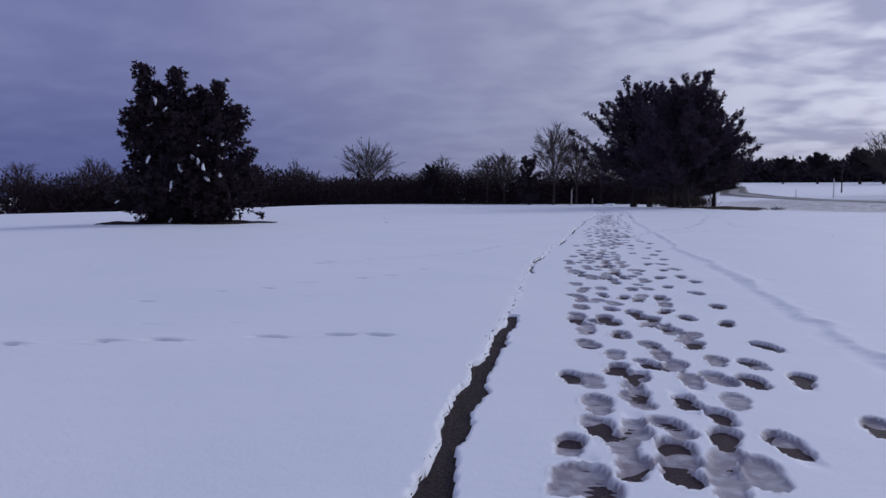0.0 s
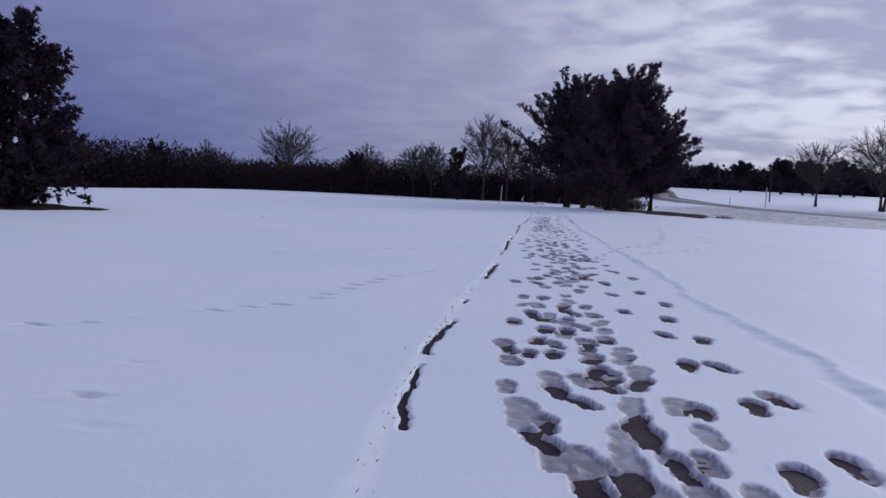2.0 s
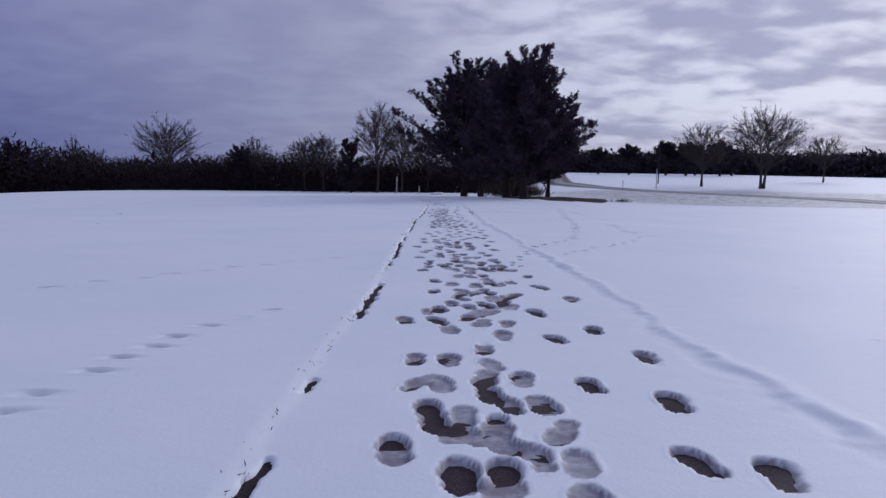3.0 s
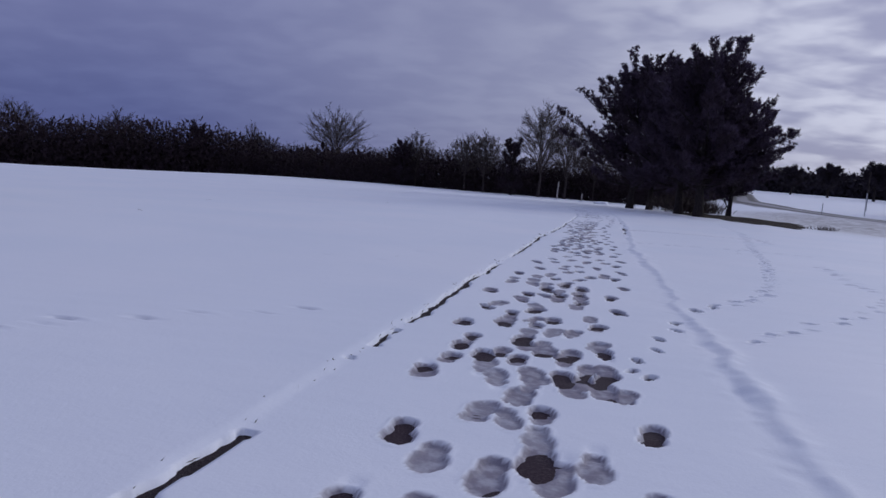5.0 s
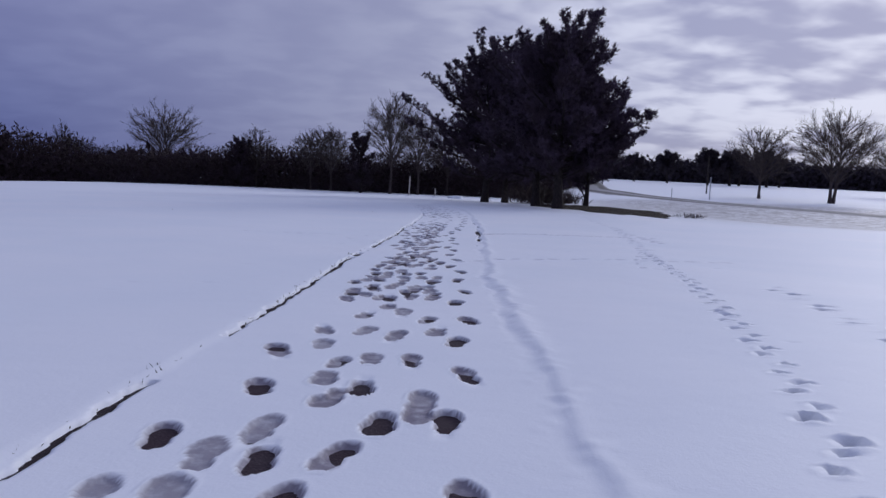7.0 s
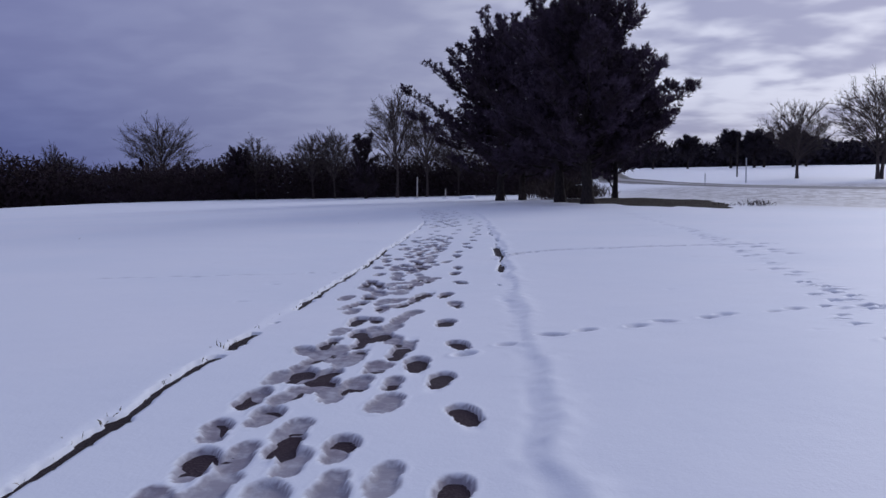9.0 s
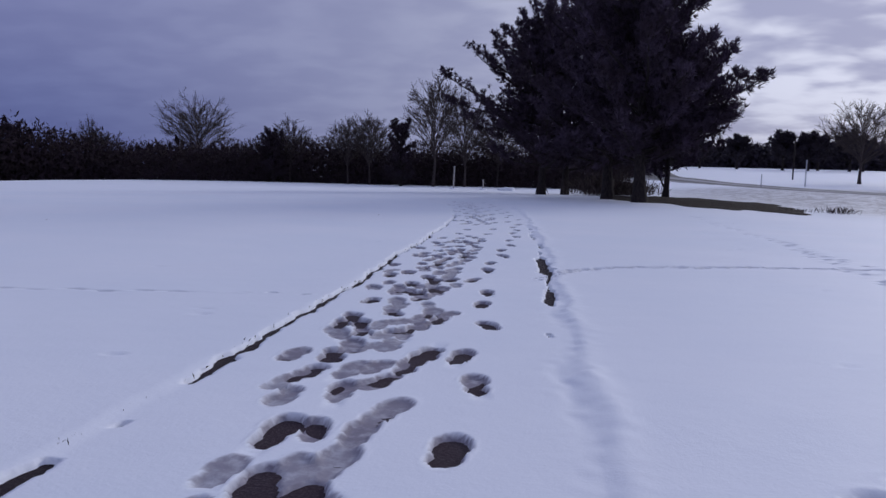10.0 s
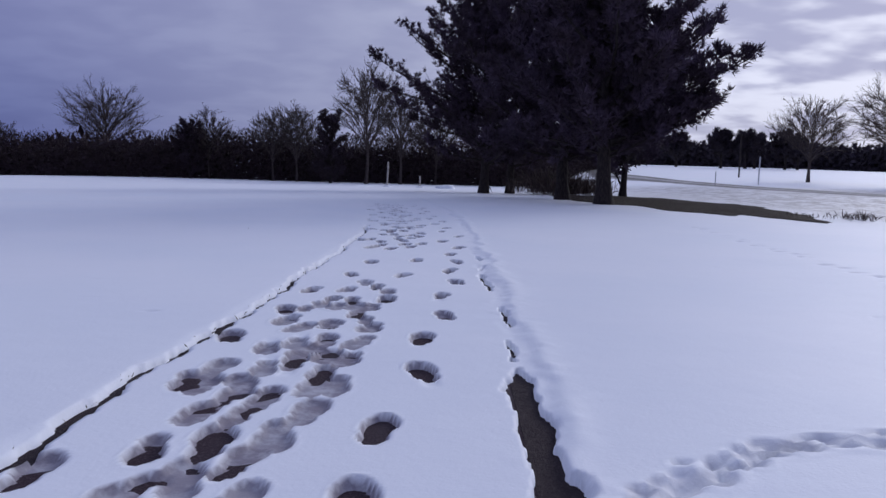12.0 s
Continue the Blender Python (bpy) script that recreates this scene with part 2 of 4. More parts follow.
def land1(x, y):
    return float(land(np.array([x]), np.array([y]))[0])


# ---------------------------------------------------------------- snow cover: one sheet to the horizon
def lines(fine, out_low, out_high, grow=1.28):
    """Coordinates that are dense in the fine array and widen outwards to both ends."""
    low, high = [fine[0]], [fine[-1]]
    d = fine[1] - fine[0]
    while low[-1] > out_low:
        d = min(d * grow, 160)
        low.append(low[-1] - d)
    d = fine[-1] - fine[-2]
    while high[-1] < out_high:
        d = min(d * grow, 160)
        high.append(high[-1] + d)
    return np.concatenate([low[:0:-1], fine, high[1:]])


# the sheet's columns follow the left edge of the path, so that the trodden strip is finest
gx = np.concatenate([np.arange(-3.2, -0.6, 0.08), np.arange(-0.6, -0.16, 0.03), np.arange(-0.16, 1.66, 0.0135), np.arange(1.66, 2.3, 0.024), np.arange(2.3, 4.3, 0.042), np.arange(4.3, 5.8, 0.09)])
gy = np.concatenate([np.arange(0.5, 34.5, 0.0185), np.arange(34.5, 41, 0.03), np.arange(41, 47, 0.07)])
gx, gy = lines(gx, -1700, 1700), lines(gy, -1200, 2200)
GX, GY = np.meshgrid(gx, gy)
GX = GX + left_edge(GY)
GZ = land(GX, GY)

L, R = left_edge(GY), right_edge(GY)
ragged = 0.02 * wave(GX * 9, GY * 9, 11, 3)
near = step(62, 46, GY)
# deeper snow on the grass beside the path
GZ += near * 0.012 * step(0.0, -0.10, GX - L + ragged) * step(-6, -1.0, GX - L)
lump = np.clip(0.5 + 0.6 * wave(GX * 5.0, GY * 5.5, 17, 4), 0, 1) * np.clip(0.55 + 0.6 * wave(GX * 0.3, GY * 0.9, 18, 3), 0.1, 1)
wander = 0.05 * wave(GX * 0.0, GY * 1.7, 19, 3) + 0.035 * wave(GX * 2.0, GY * 5.0, 20, 3)
brow = GX - R - 0.05 + wander + 1.5 * ragged                  # the scalloped brow of the deeper snow on the grass
GZ += near * (0.002 + 0.020 * lump) * np.exp(-((brow - 0.05) / (0.05 + 0.05 * lump)) ** 2)
GZ += near * 0.015 * step(-0.02, 0.05 + 0.06 * lump, brow) * step(7, 0.8, GX - R)
GZ -= near * 0.012 * np.exp(-((GX - R + 0.01 + wander + 2 * ragged) / 0.035) ** 2) * lump
GZ += near * 0.004 * wave(GX * 4.0, GY * 4.0, 23, 3)
GZ += near * 0.008 * np.maximum(0, wave(GX * 19, GY * 16, 27, 3)) * np.exp(-((GX - R - 0.06 + wander) / 0.12) ** 2)

# bare slits where the snow has drawn back from the path's edges
slit = np.interp(gy, [-3, 1.0, 2.2, 3.6, 4.2, 4.35, 5.5, 5.6, 5.8, 6.8, 7.2, 7.7, 7.85, 8.3, 8.45, 9.4, 9.7, 10.5, 10.7, 12.0, 12.05, 12.2, 12.6, 12.75, 13.7, 13.85, 14.5],
                 [0.04, 0.058, 0.048, 0.040, 0.034, 0.0, 0.0, 0.014, 0.0, 0.0, 0.0165, 0.016, 0.010, 0.010, 0.020, 0.020, 0.012, 0.012, 0.0, 0.0, 0.028, 0.028, 0.014, 0.032, 0.026, 0.006, 0.008])
further = np.interp(gy, [14.5, 14.9, 15.1, 15.5, 15.8, 16.1, 18.4, 18.7, 19.9, 20.0, 21.2, 21.4, 22.4, 23.4, 23.6, 23.9, 25.7, 25.8, 25.9, 26.25, 26.4, 26.8, 27.4, 28.6, 28.8, 30.2, 31.2, 32.2, 36, 40, 44],
                    [0.008, 0.02, 0.008, 0.020, 0.014, 0.026, 0.034, 0.022, 0.020, 0.006, 0.010, 0.020, 0.024, 0.020, 0.012, 0.024, 0.028, 0.0, 0.036, 0.030, 0.012, 0.012, 0.024, 0.026, 0.022, 0.026, 0.030, 0.030, 0.026, 0.022, 0.0])
slit = np.where(gy < 14.5, slit, further)
thin = slit < 0.019
slit = (slit * np.where(thin, step(-0.35, 0.15, wave(gy * 5.0, gy * 0.7, 31, 3)), 1 + 0.35 * wave(gy * 7.0, gy * 0.0, 33, 3)))
slit = np.where(slit < 0.009, 0.0, slit)[:, None]
bend = (np.interp(gy, [3.5, 6], [0.036, 0.022]) * wave(gy * 2.6, gy * 0.0, 37, 3))[:, None] + 0.024 * wave(GX * 17, GY * 17, 39, 3) + 0.010 * wave(GX * 36, GY * 33, 40, 4)
GZ -= 0.09 * step(slit + 0.008, slit - 0.008, np.abs(GX - L + slit * 0.5 + bend)) * (slit > 0.004)
slit_r = np.interp(gy, [28.3, 28.5, 28.7, 29.3, 29.5, 30.0, 30.2, 31.0, 31.1, 31.35, 32.0, 32.5, 32.6, 33.4, 33.8, 34.4, 35.2, 36, 37, 37.4], [0, 0.012, 0.0, 0.0, 0.030, 0.028, 0.008, 0.010, 0.045, 0.060, 0.058, 0.026, 0.006, 0.010, 0.016, 0.012, 0.022, 0.024, 0.02, 0])
gate = np.where((gy > 29.4) & (gy < 32.6), 1.0, step(-0.15, 0.3, wave(gy * 4.3, gy * 0.7, 41, 3)))
slit_r = (slit_r * gate)[:, None]
GZ -= 0.09 * step(slit_r + 0.008, slit_r - 0.008, np.abs(GX - R + 0.035 + bend * 1.1)) * (slit_r > 0.006)
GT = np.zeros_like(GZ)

rng = np.random.RandomState(7)


def window(x, y, r):
    u = x - float(left_edge(y))
    i0, i1 = np.searchsorted(gx, [u - r - 0.06, u + r + 0.06])
    j0, j1 = np.searchsorted(gy, [y - r, y + r])
    return slice(j0, j1), slice(i0, i1)


def boot(x, y, heading, depth, size=1.0, drag=0.0):
    """Presses one boot print, toes towards heading (radians from +y, clockwise), into the snow."""
    w = window(x, y, 0.34)
    if w[0].stop - w[0].start < 3 or w[1].stop - w[1].start < 3:
        return
    dx, dy = GX[w] - x, GY[w] - y
    u = (dx * math.sin(heading) + dy * math.cos(heading)) / size
    v = (dx * math.cos(heading) - dy * math.sin(heading)) / size
    rag = 0.20 * wave(GX[w] * 13, GY[w] * 13, 51, 3) + 0.035 * wave(GX[w] * 37, GY[w] * 37, 52, 3)
    sole = ((u - 0.050) / 0.112) ** 2 + (v / 0.069) ** 2
    heel = ((u + 0.085) / 0.073) ** 2 + (v / 0.058) ** 2
    r = np.minimum(sole, heel) ** 0.5 + rag
    mask = step(1.18, 0.86, r)
    tilt = 1 + rng.uniform(-0.35, 0.35) * u / 0.15
    tread = 0.0015 * np.sin(u * 170) if depth < 0.019 else 0.0
    here = GZ[w]
    floor = -depth * tilt - 0.007 * wave(GX[w] * 14, GY[w] * 14, 53, 2) + tread
    pressed = here * (1 - mask) + np.minimum(here, floor) * mask
    rim = 0.006 * np.exp(-((r - 1.20) / 0.11) ** 2) * (here > -0.02) * np.clip(0.5 + 0.8 * wave(GX[w] * 21, GY[w] * 21, 54, 2), 0, 1.4)
    # darkens floor and walls: slush, plus painted shade on the walls
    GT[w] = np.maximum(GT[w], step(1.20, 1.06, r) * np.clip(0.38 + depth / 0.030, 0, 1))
    if drag:
        t = step(-0.10, -0.20, u) * step(-0.20 - drag, -0.15, u) * step(0.055, 0.02, np.abs(v))
        pressed = pressed - 0.012 * t * (here > -0.02)
    GZ[w] = pressed + rim


def dent(x, y, rx, ry, turn, depth, packed_shade=0.0):
    w = window(x, y, 3 * max(rx, ry))
    if w[0].stop - w[0].start < 2 or w[1].stop - w[1].start < 2:
        return
    dx, dy = GX[w] - x, GY[w] - y
    u, v = dx * math.cos(turn) + dy * math.sin(turn), dy * math.cos(turn) - dx * math.sin(turn)
    r = np.sqrt((u / rx) ** 2 + (v / ry) ** 2) + 0.15 * wave(GX[w] * 20, GY[w] * 20, 57, 2)
    # darker colour in the hollow stands in for its weak shading
    GT[w] = np.maximum(GT[w], packed_shade * step(1.15, 0.8, r))
    GZ[w] += -depth * step(1.1, 0.6, r) + 0.22 * depth * np.exp(-((r - 1.35) / 0.25) ** 2)


def band(y):
    return float(left_edge(y) + np.interp(y, [0, 17, 22, 26, 34, 46], [0.86, 0.86, 0.7, 0.56, 0.50, 0.55]))


# where single boots sank to the pavement (deep) and where they only packed the snow (light), stretch by stretch: x, y
DEEP_1 = ((0.61, 1.44), (0.75, 1.46), (0.76, 1.63), (0.93, 1.83), (0.48, 1.84), (0.83, 2.26), (0.32, 2.56), (0.63, 2.66), (0.53, 2.78), (0.69, 2.93), (0.34, 3.39), (0.96, 3.52), (0.53, 3.74), (0.72, 4.15), (0.47, 4.16), (0.22, 4.19), (0.41, 4.34), (0.65, 4.44), (0.61, 4.63), (0.84, 4.75), (0.43, 4.79), (0.20, 4.81))
DEEP_2 = ((0.52, 5.46), (0.34, 5.57), (0.14, 5.79), (0.43, 6.54), (0.18, 6.87), (0.31, 6.92), (0.52, 6.97), (-0.00, 7.28), (0.41, 7.40), (0.02, 7.45), (0.39, 7.60), (0.18, 7.80), (0.07, 7.95), (0.47, 8.22), (0.35, 8.32), (0.27, 8.39), (-0.10, 8.67), (0.26, 8.69))
DEEP_3 = ((0.04, 8.71), (-0.06, 9.10), (0.37, 9.28), (0.13, 9.47), (-0.02, 9.47), (-0.25, 9.68), (0.13, 9.75), (-0.14, 10.12), (0.12, 10.35), (-0.38, 12.02), (-0.16, 12.04), (0.05, 12.15), (-0.16, 12.47))
DEEP_4 = ((0.19, 12.70), (-0.07, 12.72), (0.33, 12.81), (0.36, 13.06), (0.44, 13.15), (0.00, 13.22), (0.14, 13.28), (-0.23, 13.36), (0.20, 13.46), (0.28, 13.95), (-0.24, 14.03), (-0.40, 14.88), (0.48, 14.98), (0.27, 15.15), (0.47, 15.20), (-0.00, 15.38), (-0.20, 15.38), (-0.36, 15.55), (0.12, 15.63), (-0.05, 15.93), (-0.50, 16.22), (-0.25, 16.32))
DEEP_5 = ((0.06, 16.65), (-0.48, 16.90), (-0.11, 17.00), (0.00, 17.67), (-0.62, 17.79), (-0.28, 17.82), (-0.01, 17.91), (-0.14, 18.15), (-0.17, 18.32), (-0.54, 18.51), (0.14, 18.57), (-0.02, 18.80), (-0.17, 19.11), (-0.59, 19.27), (0.18, 19.55), (-0.43, 19.94), (0.02, 20.01))
DEEP_6 = ((0.20, 20.60), (0.19, 21.76), (-0.53, 22.51), (-0.19, 22.61), (0.15, 22.76), (-0.54, 22.79), (-0.10, 22.99), (-0.04, 23.16), (-0.44, 23.26), (-0.64, 23.48), (-0.45, 23.72), (0.08, 23.79), (-0.55, 24.21), (-0.10, 24.34), (-0.30, 24.38), (-0.61, 24.96))
DEEP_7 = ((-0.38, 25.13), (-0.19, 25.19), (-0.39, 25.33), (-0.50, 25.33), (-0.53, 25.55), (0.04, 25.57), (-0.09, 25.81), (-0.34, 26.05), (-0.53, 26.05), (-0.26, 26.21), (-0.40, 26.30), (-0.50, 26.70), (-0.63, 27.44), (-0.21, 27.66), (-0.61, 27.75), (-0.16, 27.89), (-0.57, 27.97), (-0.77, 28.50), (-0.66, 28.52))
DEEP_8 = ((-0.22, 28.71), (-0.54, 28.91), (-0.78, 29.30), (-0.44, 29.51), (-0.50, 29.69), (-0.89, 29.85), (-0.44, 29.94), (-0.64, 30.14), (-0.47, 30.37), (-0.35, 30.48), (-0.56, 30.56), (-0.91, 30.61), (-0.79, 30.81), (-0.70, 31.22), (-1.02, 31.30), (-0.47, 31.43), (-0.77, 31.50), (-0.60, 31.57), (-0.59, 31.86), (-0.94, 32.20))
DEEP_9 = ((-0.43, 32.41), (-0.59, 32.55), (-0.78, 32.78), (-1.03, 32.99), (-0.59, 33.36), (-0.94, 33.74), (-0.37, 34.21), (-0.96, 34.50), (-0.51, 34.72), (-0.81, 35.32))
DEEP = (DEEP_1 + DEEP_2 + DEEP_3 + DEEP_4 + DEEP_5 + DEEP_6 + DEEP_7 + DEEP_8 + DEEP_9)
LIGHT_1 = ((0.41, 1.29), (0.50, 1.29), (0.89, 1.38), (1.01, 1.51), (0.90, 1.60), (0.57, 1.66), (0.62, 1.85), (0.75, 1.89), (0.46, 2.13), (0.63, 2.24), (1.03, 2.32), (0.42, 2.51), (0.88, 2.64), (1.00, 2.72), (0.81, 2.91), (0.51, 3.11), (0.76, 3.18), (0.71, 3.42), (0.31, 3.80), (0.86, 3.92), (0.30, 3.99), (0.82, 4.08), (0.74, 4.36), (0.21, 4.39), (0.44, 5.09), (0.86, 5.12), (0.30, 5.17))
LIGHT_2 = ((0.18, 5.21), (0.65, 5.35), (0.85, 5.40), (0.31, 6.01), (0.59, 6.01), (0.73, 6.11), (0.05, 6.30), (0.73, 6.75), (0.18, 7.11), (0.48, 7.14), (0.31, 7.17), (0.59, 7.19), (0.65, 7.51), (-0.07, 7.64), (0.39, 7.83), (0.59, 7.86), (0.04, 8.16), (0.19, 8.17), (0.49, 8.47), (-0.19, 8.48))
LIGHT_3 = ((0.44, 8.75), (-0.21, 8.75), (0.24, 8.89), (0.43, 8.94), (0.05, 9.02), (0.24, 9.13), (0.38, 9.58), (-0.08, 9.85), (0.37, 9.89), (0.13, 9.95), (0.33, 10.21), (-0.11, 10.49), (0.28, 10.61), (0.11, 10.62), (-0.07, 10.94), (-0.25, 10.95), (0.12, 11.20), (0.26, 11.60), (-0.08, 11.74), (0.14, 11.97), (0.13, 12.33), (0.21, 12.37))
LIGHT_4 = ((0.38, 12.61), (-0.00, 12.98), (0.25, 13.01), (0.02, 13.41), (0.15, 13.78), (0.35, 13.84), (-0.07, 13.84), (0.48, 14.00), (0.26, 14.20), (0.11, 14.36), (-0.01, 14.40), (0.11, 14.70), (0.32, 14.91), (0.58, 14.94), (-0.05, 14.97), (0.10, 15.10), (0.37, 15.10), (-0.15, 15.15), (0.24, 15.50), (0.27, 15.66), (-0.02, 15.74), (0.09, 15.81), (0.40, 15.96), (-0.05, 16.11), (0.11, 16.25), (0.23, 16.30), (-0.25, 16.54))
LIGHT_5 = ((0.31, 16.90), (-0.15, 17.24), (0.17, 17.39), (-0.30, 17.51), (0.20, 17.67), (0.17, 17.88), (0.15, 18.10), (-0.04, 18.19), (0.15, 18.32), (-0.33, 18.51), (-0.21, 18.55), (-0.03, 18.57), (-0.36, 18.81), (-0.37, 19.13), (0.08, 19.19), (-0.25, 19.43), (0.31, 19.70), (-0.08, 19.85), (-0.18, 20.14), (-0.02, 20.57))
LIGHT_6 = ((-0.56, 20.67), (0.04, 21.19), (-0.43, 21.23), (-0.17, 21.28), (0.28, 21.36), (-0.26, 21.82), (-0.01, 22.03), (-0.15, 22.23), (-0.26, 22.64), (-0.42, 22.74), (-0.03, 22.78), (0.16, 22.96), (-0.56, 22.97), (-0.39, 23.07), (0.10, 23.13), (-0.27, 23.25), (-0.04, 23.39), (-0.22, 23.50), (-0.56, 23.68), (-0.20, 23.77), (-0.54, 23.91), (-0.23, 23.93), (-0.42, 24.00), (-0.05, 24.05), (0.10, 24.11), (-0.43, 24.30), (-0.32, 24.55), (-0.48, 24.69), (-0.02, 24.89))
LIGHT_7 = ((-0.28, 25.00), (-0.46, 25.00), (-0.16, 25.47), (-0.33, 25.58), (-0.32, 25.77), (-0.52, 25.79), (-0.62, 25.84), (-0.08, 26.00), (-0.24, 26.47), (-0.22, 26.76), (-0.17, 27.00), (-0.61, 27.09), (-0.41, 27.20), (-0.29, 27.37), (-0.45, 27.53), (-0.35, 27.60), (-0.49, 27.93), (-0.38, 28.03), (-0.72, 28.24), (-0.45, 28.27), (-0.59, 28.30), (-0.36, 28.32), (-0.30, 28.54))
LIGHT_8 = ((-0.45, 28.63), (-0.34, 28.76), (-0.18, 28.93), (-0.29, 29.00), (-0.56, 29.13), (-0.60, 29.34), (-0.68, 29.67), (-0.38, 29.77), (-0.59, 29.79), (-0.69, 29.92), (-0.35, 29.95), (-0.46, 30.13), (-0.39, 30.68), (-0.51, 30.87), (-0.38, 30.88), (-0.67, 31.04), (-0.39, 31.16), (-0.58, 31.30), (-0.42, 31.66), (-0.75, 31.84), (-0.37, 31.89), (-0.71, 32.02), (-0.57, 32.04), (-0.86, 32.16), (-0.71, 32.18), (-0.33, 32.24))
LIGHT_9 = ((-0.69, 32.45), (-0.36, 32.65), (-0.46, 32.70), (-0.58, 32.78), (-0.67, 32.92), (-0.36, 32.97), (-0.53, 33.00), (-0.73, 33.26), (-0.35, 33.33), (-0.86, 33.44), (-0.49, 33.67), (-0.65, 33.88), (-0.45, 33.92), (-0.76, 33.94), (-0.71, 34.56), (-0.38, 35.34), (-0.77, 36.19), (-0.35, 36.39))
LIGHT = (LIGHT_1 + LIGHT_2 + LIGHT_3 + LIGHT_4 + LIGHT_5 + LIGHT_6 + LIGHT_7 + LIGHT_8 + LIGHT_9)
LONE_1 = ((1.14, 1.81), (1.51, 2.10), (1.16, 2.71), (1.39, 2.80), (1.36, 3.60), (1.23, 4.33), (0.98, 4.50), (1.26, 5.13), (1.16, 5.91), (0.93, 6.33), (1.23, 6.82), (0.88, 7.13), (1.11, 7.32), (0.95, 7.99), (1.10, 8.17), (0.78, 8.73), (0.96, 8.75), (1.01, 9.52), (0.78, 9.61), (0.90, 10.28), (0.59, 10.52), (1.00, 11.09), (0.57, 11.51), (0.85, 11.79), (0.55, 12.41), (0.91, 13.06), (0.73, 13.72), (0.69, 14.44), (0.44, 15.80), (0.38, 16.59))
LONE_2 = ((0.51, 17.36), (0.43, 18.12), (0.54, 18.91), (0.44, 19.62), (0.50, 20.37), (0.42, 21.10), (0.48, 21.82), (0.36, 22.57), (0.42, 23.23), (0.31, 23.98), (0.32, 24.76), (0.18, 25.26), (0.23, 25.98), (0.11, 26.65), (0.13, 27.42), (0.02, 27.89), (0.10, 28.65), (0.01, 29.35), (0.01, 29.87), (-0.16, 30.52), (-0.08, 31.18), (-0.09, 31.75), (0.01, 32.47), (-0.04, 33.12), (0.05, 33.74), (-0.01, 34.41), (0.08, 35.11), (0.01, 35.75), (0.05, 36.42), (-0.04, 37.00))
PAWS = ((0.70, 15.38), (0.64, 15.73), (0.76, 16.10), (0.79, 16.48), (0.93, 16.89), (0.94, 17.20), (0.61, 15.47), (1.12, 17.95), (1.32, 18.23), (1.14, 17.86))

for spots, low, high in ((LIGHT, 0.0135, 0.021), (DEEP, 0.0225, 0.032)):
    for x, y in spots:
        drift = band(y + 0.5) - band(y - 0.5)
        foot = 1 if x > band(y) else -1
        boot(x, y, drift + foot * 0.10 + rng.normal(0, 0.16) + (math.pi if rng.uniform() < 0.4 else 0), rng.uniform(low, high), rng.uniform(0.78, 0.94), rng.choice([0, 0, 0, 0.10]))
# blurred prints of others between them
spots = list(DEEP + LIGHT)
for x, y in DEEP + LIGHT:
    if rng.uniform() < 0.45:
        px, py = x + rng.normal(0, 0.09), y + rng.uniform(0.15, 0.36)
        if all(abs(px - a) > 0.075 or abs(py - b) > 0.14 for a, b in spots) and abs(px - band(py)) < 0.52:
            spots.append((px, py))
            boot(px, py, rng.normal(-0.05, 0.2), rng.uniform(0.0125, 0.023), rng.uniform(0.70, 0.86))
# one who kept to the right, alone and deeper
for k, (x, y) in enumerate(LONE_1 + LONE_2):
    boot(x, y, (0.15 if k % 2 else -0.15) - 0.08 + rng.normal(0, 0.06), rng.uniform(0.027, 0.036), rng.uniform(0.80, 0.90), rng.choice([0, 0, 0.1]))
for x, y in PAWS:
    boot(x, y, rng.uniform(-0.6, 0.6), 0.045, rng.uniform(0.34, 0.46))
# the trampled middle goes on towards the woods
for lane, stride, start, way in ((-0.36, 0.78, 0.1, 1), (-0.22, 0.67, 0.35, -1), (-0.10, 0.71, 0.0, 1), (0.03, 0.64, 0.5, -1), (0.14, 0.70, 0.22, 1), (0.24, 0.75, 0.6, -1), (0.66, 0.70, 0.3, 1)):
    y, foot = 37.4 + start, 1
    while y < 58:
        x = band(y) + lane + foot * 0.085 + rng.normal(0, 0.03)
        boot(x, y, band(y + 0.5) - band(y - 0.5) + foot * 0.16 + rng.normal(0, 0.2) + (0 if way > 0 else math.pi), rng.uniform(0.016, 0.0325), rng.uniform(0.80, 1.0))
        y += stride + rng.normal(0, 0.05)
        foot = -foot


def animal_track(points, gap, size, depth, spread=0.05):
    """Small dents along a bent line over the open snow, with shade painted into each."""
    for (x0, y0), (x1, y1) in zip(points, points[1:]):
        n = max(1, int(math.hypot(x1 - x0, y1 - y0) / gap))
        turn = math.atan2(y1 - y0, x1 - x0)
        for k in range(n):
            f = (k + rng.uniform(-0.2, 0.2)) / n
            side = spread * (1 if k % 2 else -1) + rng.normal(0, 0.015)
            x, y = x0 + (x1 - x0) * f - math.sin(turn) * side, y0 + (y1 - y0) * f + math.cos(turn) * side
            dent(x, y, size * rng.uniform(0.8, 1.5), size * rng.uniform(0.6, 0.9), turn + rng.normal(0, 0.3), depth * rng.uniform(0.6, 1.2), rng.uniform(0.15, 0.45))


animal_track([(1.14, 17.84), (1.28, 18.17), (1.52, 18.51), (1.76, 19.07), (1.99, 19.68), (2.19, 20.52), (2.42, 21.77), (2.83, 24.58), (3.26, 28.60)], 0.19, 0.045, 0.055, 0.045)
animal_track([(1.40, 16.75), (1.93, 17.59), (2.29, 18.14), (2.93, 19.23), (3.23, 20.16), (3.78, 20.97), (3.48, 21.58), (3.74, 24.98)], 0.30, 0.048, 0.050)
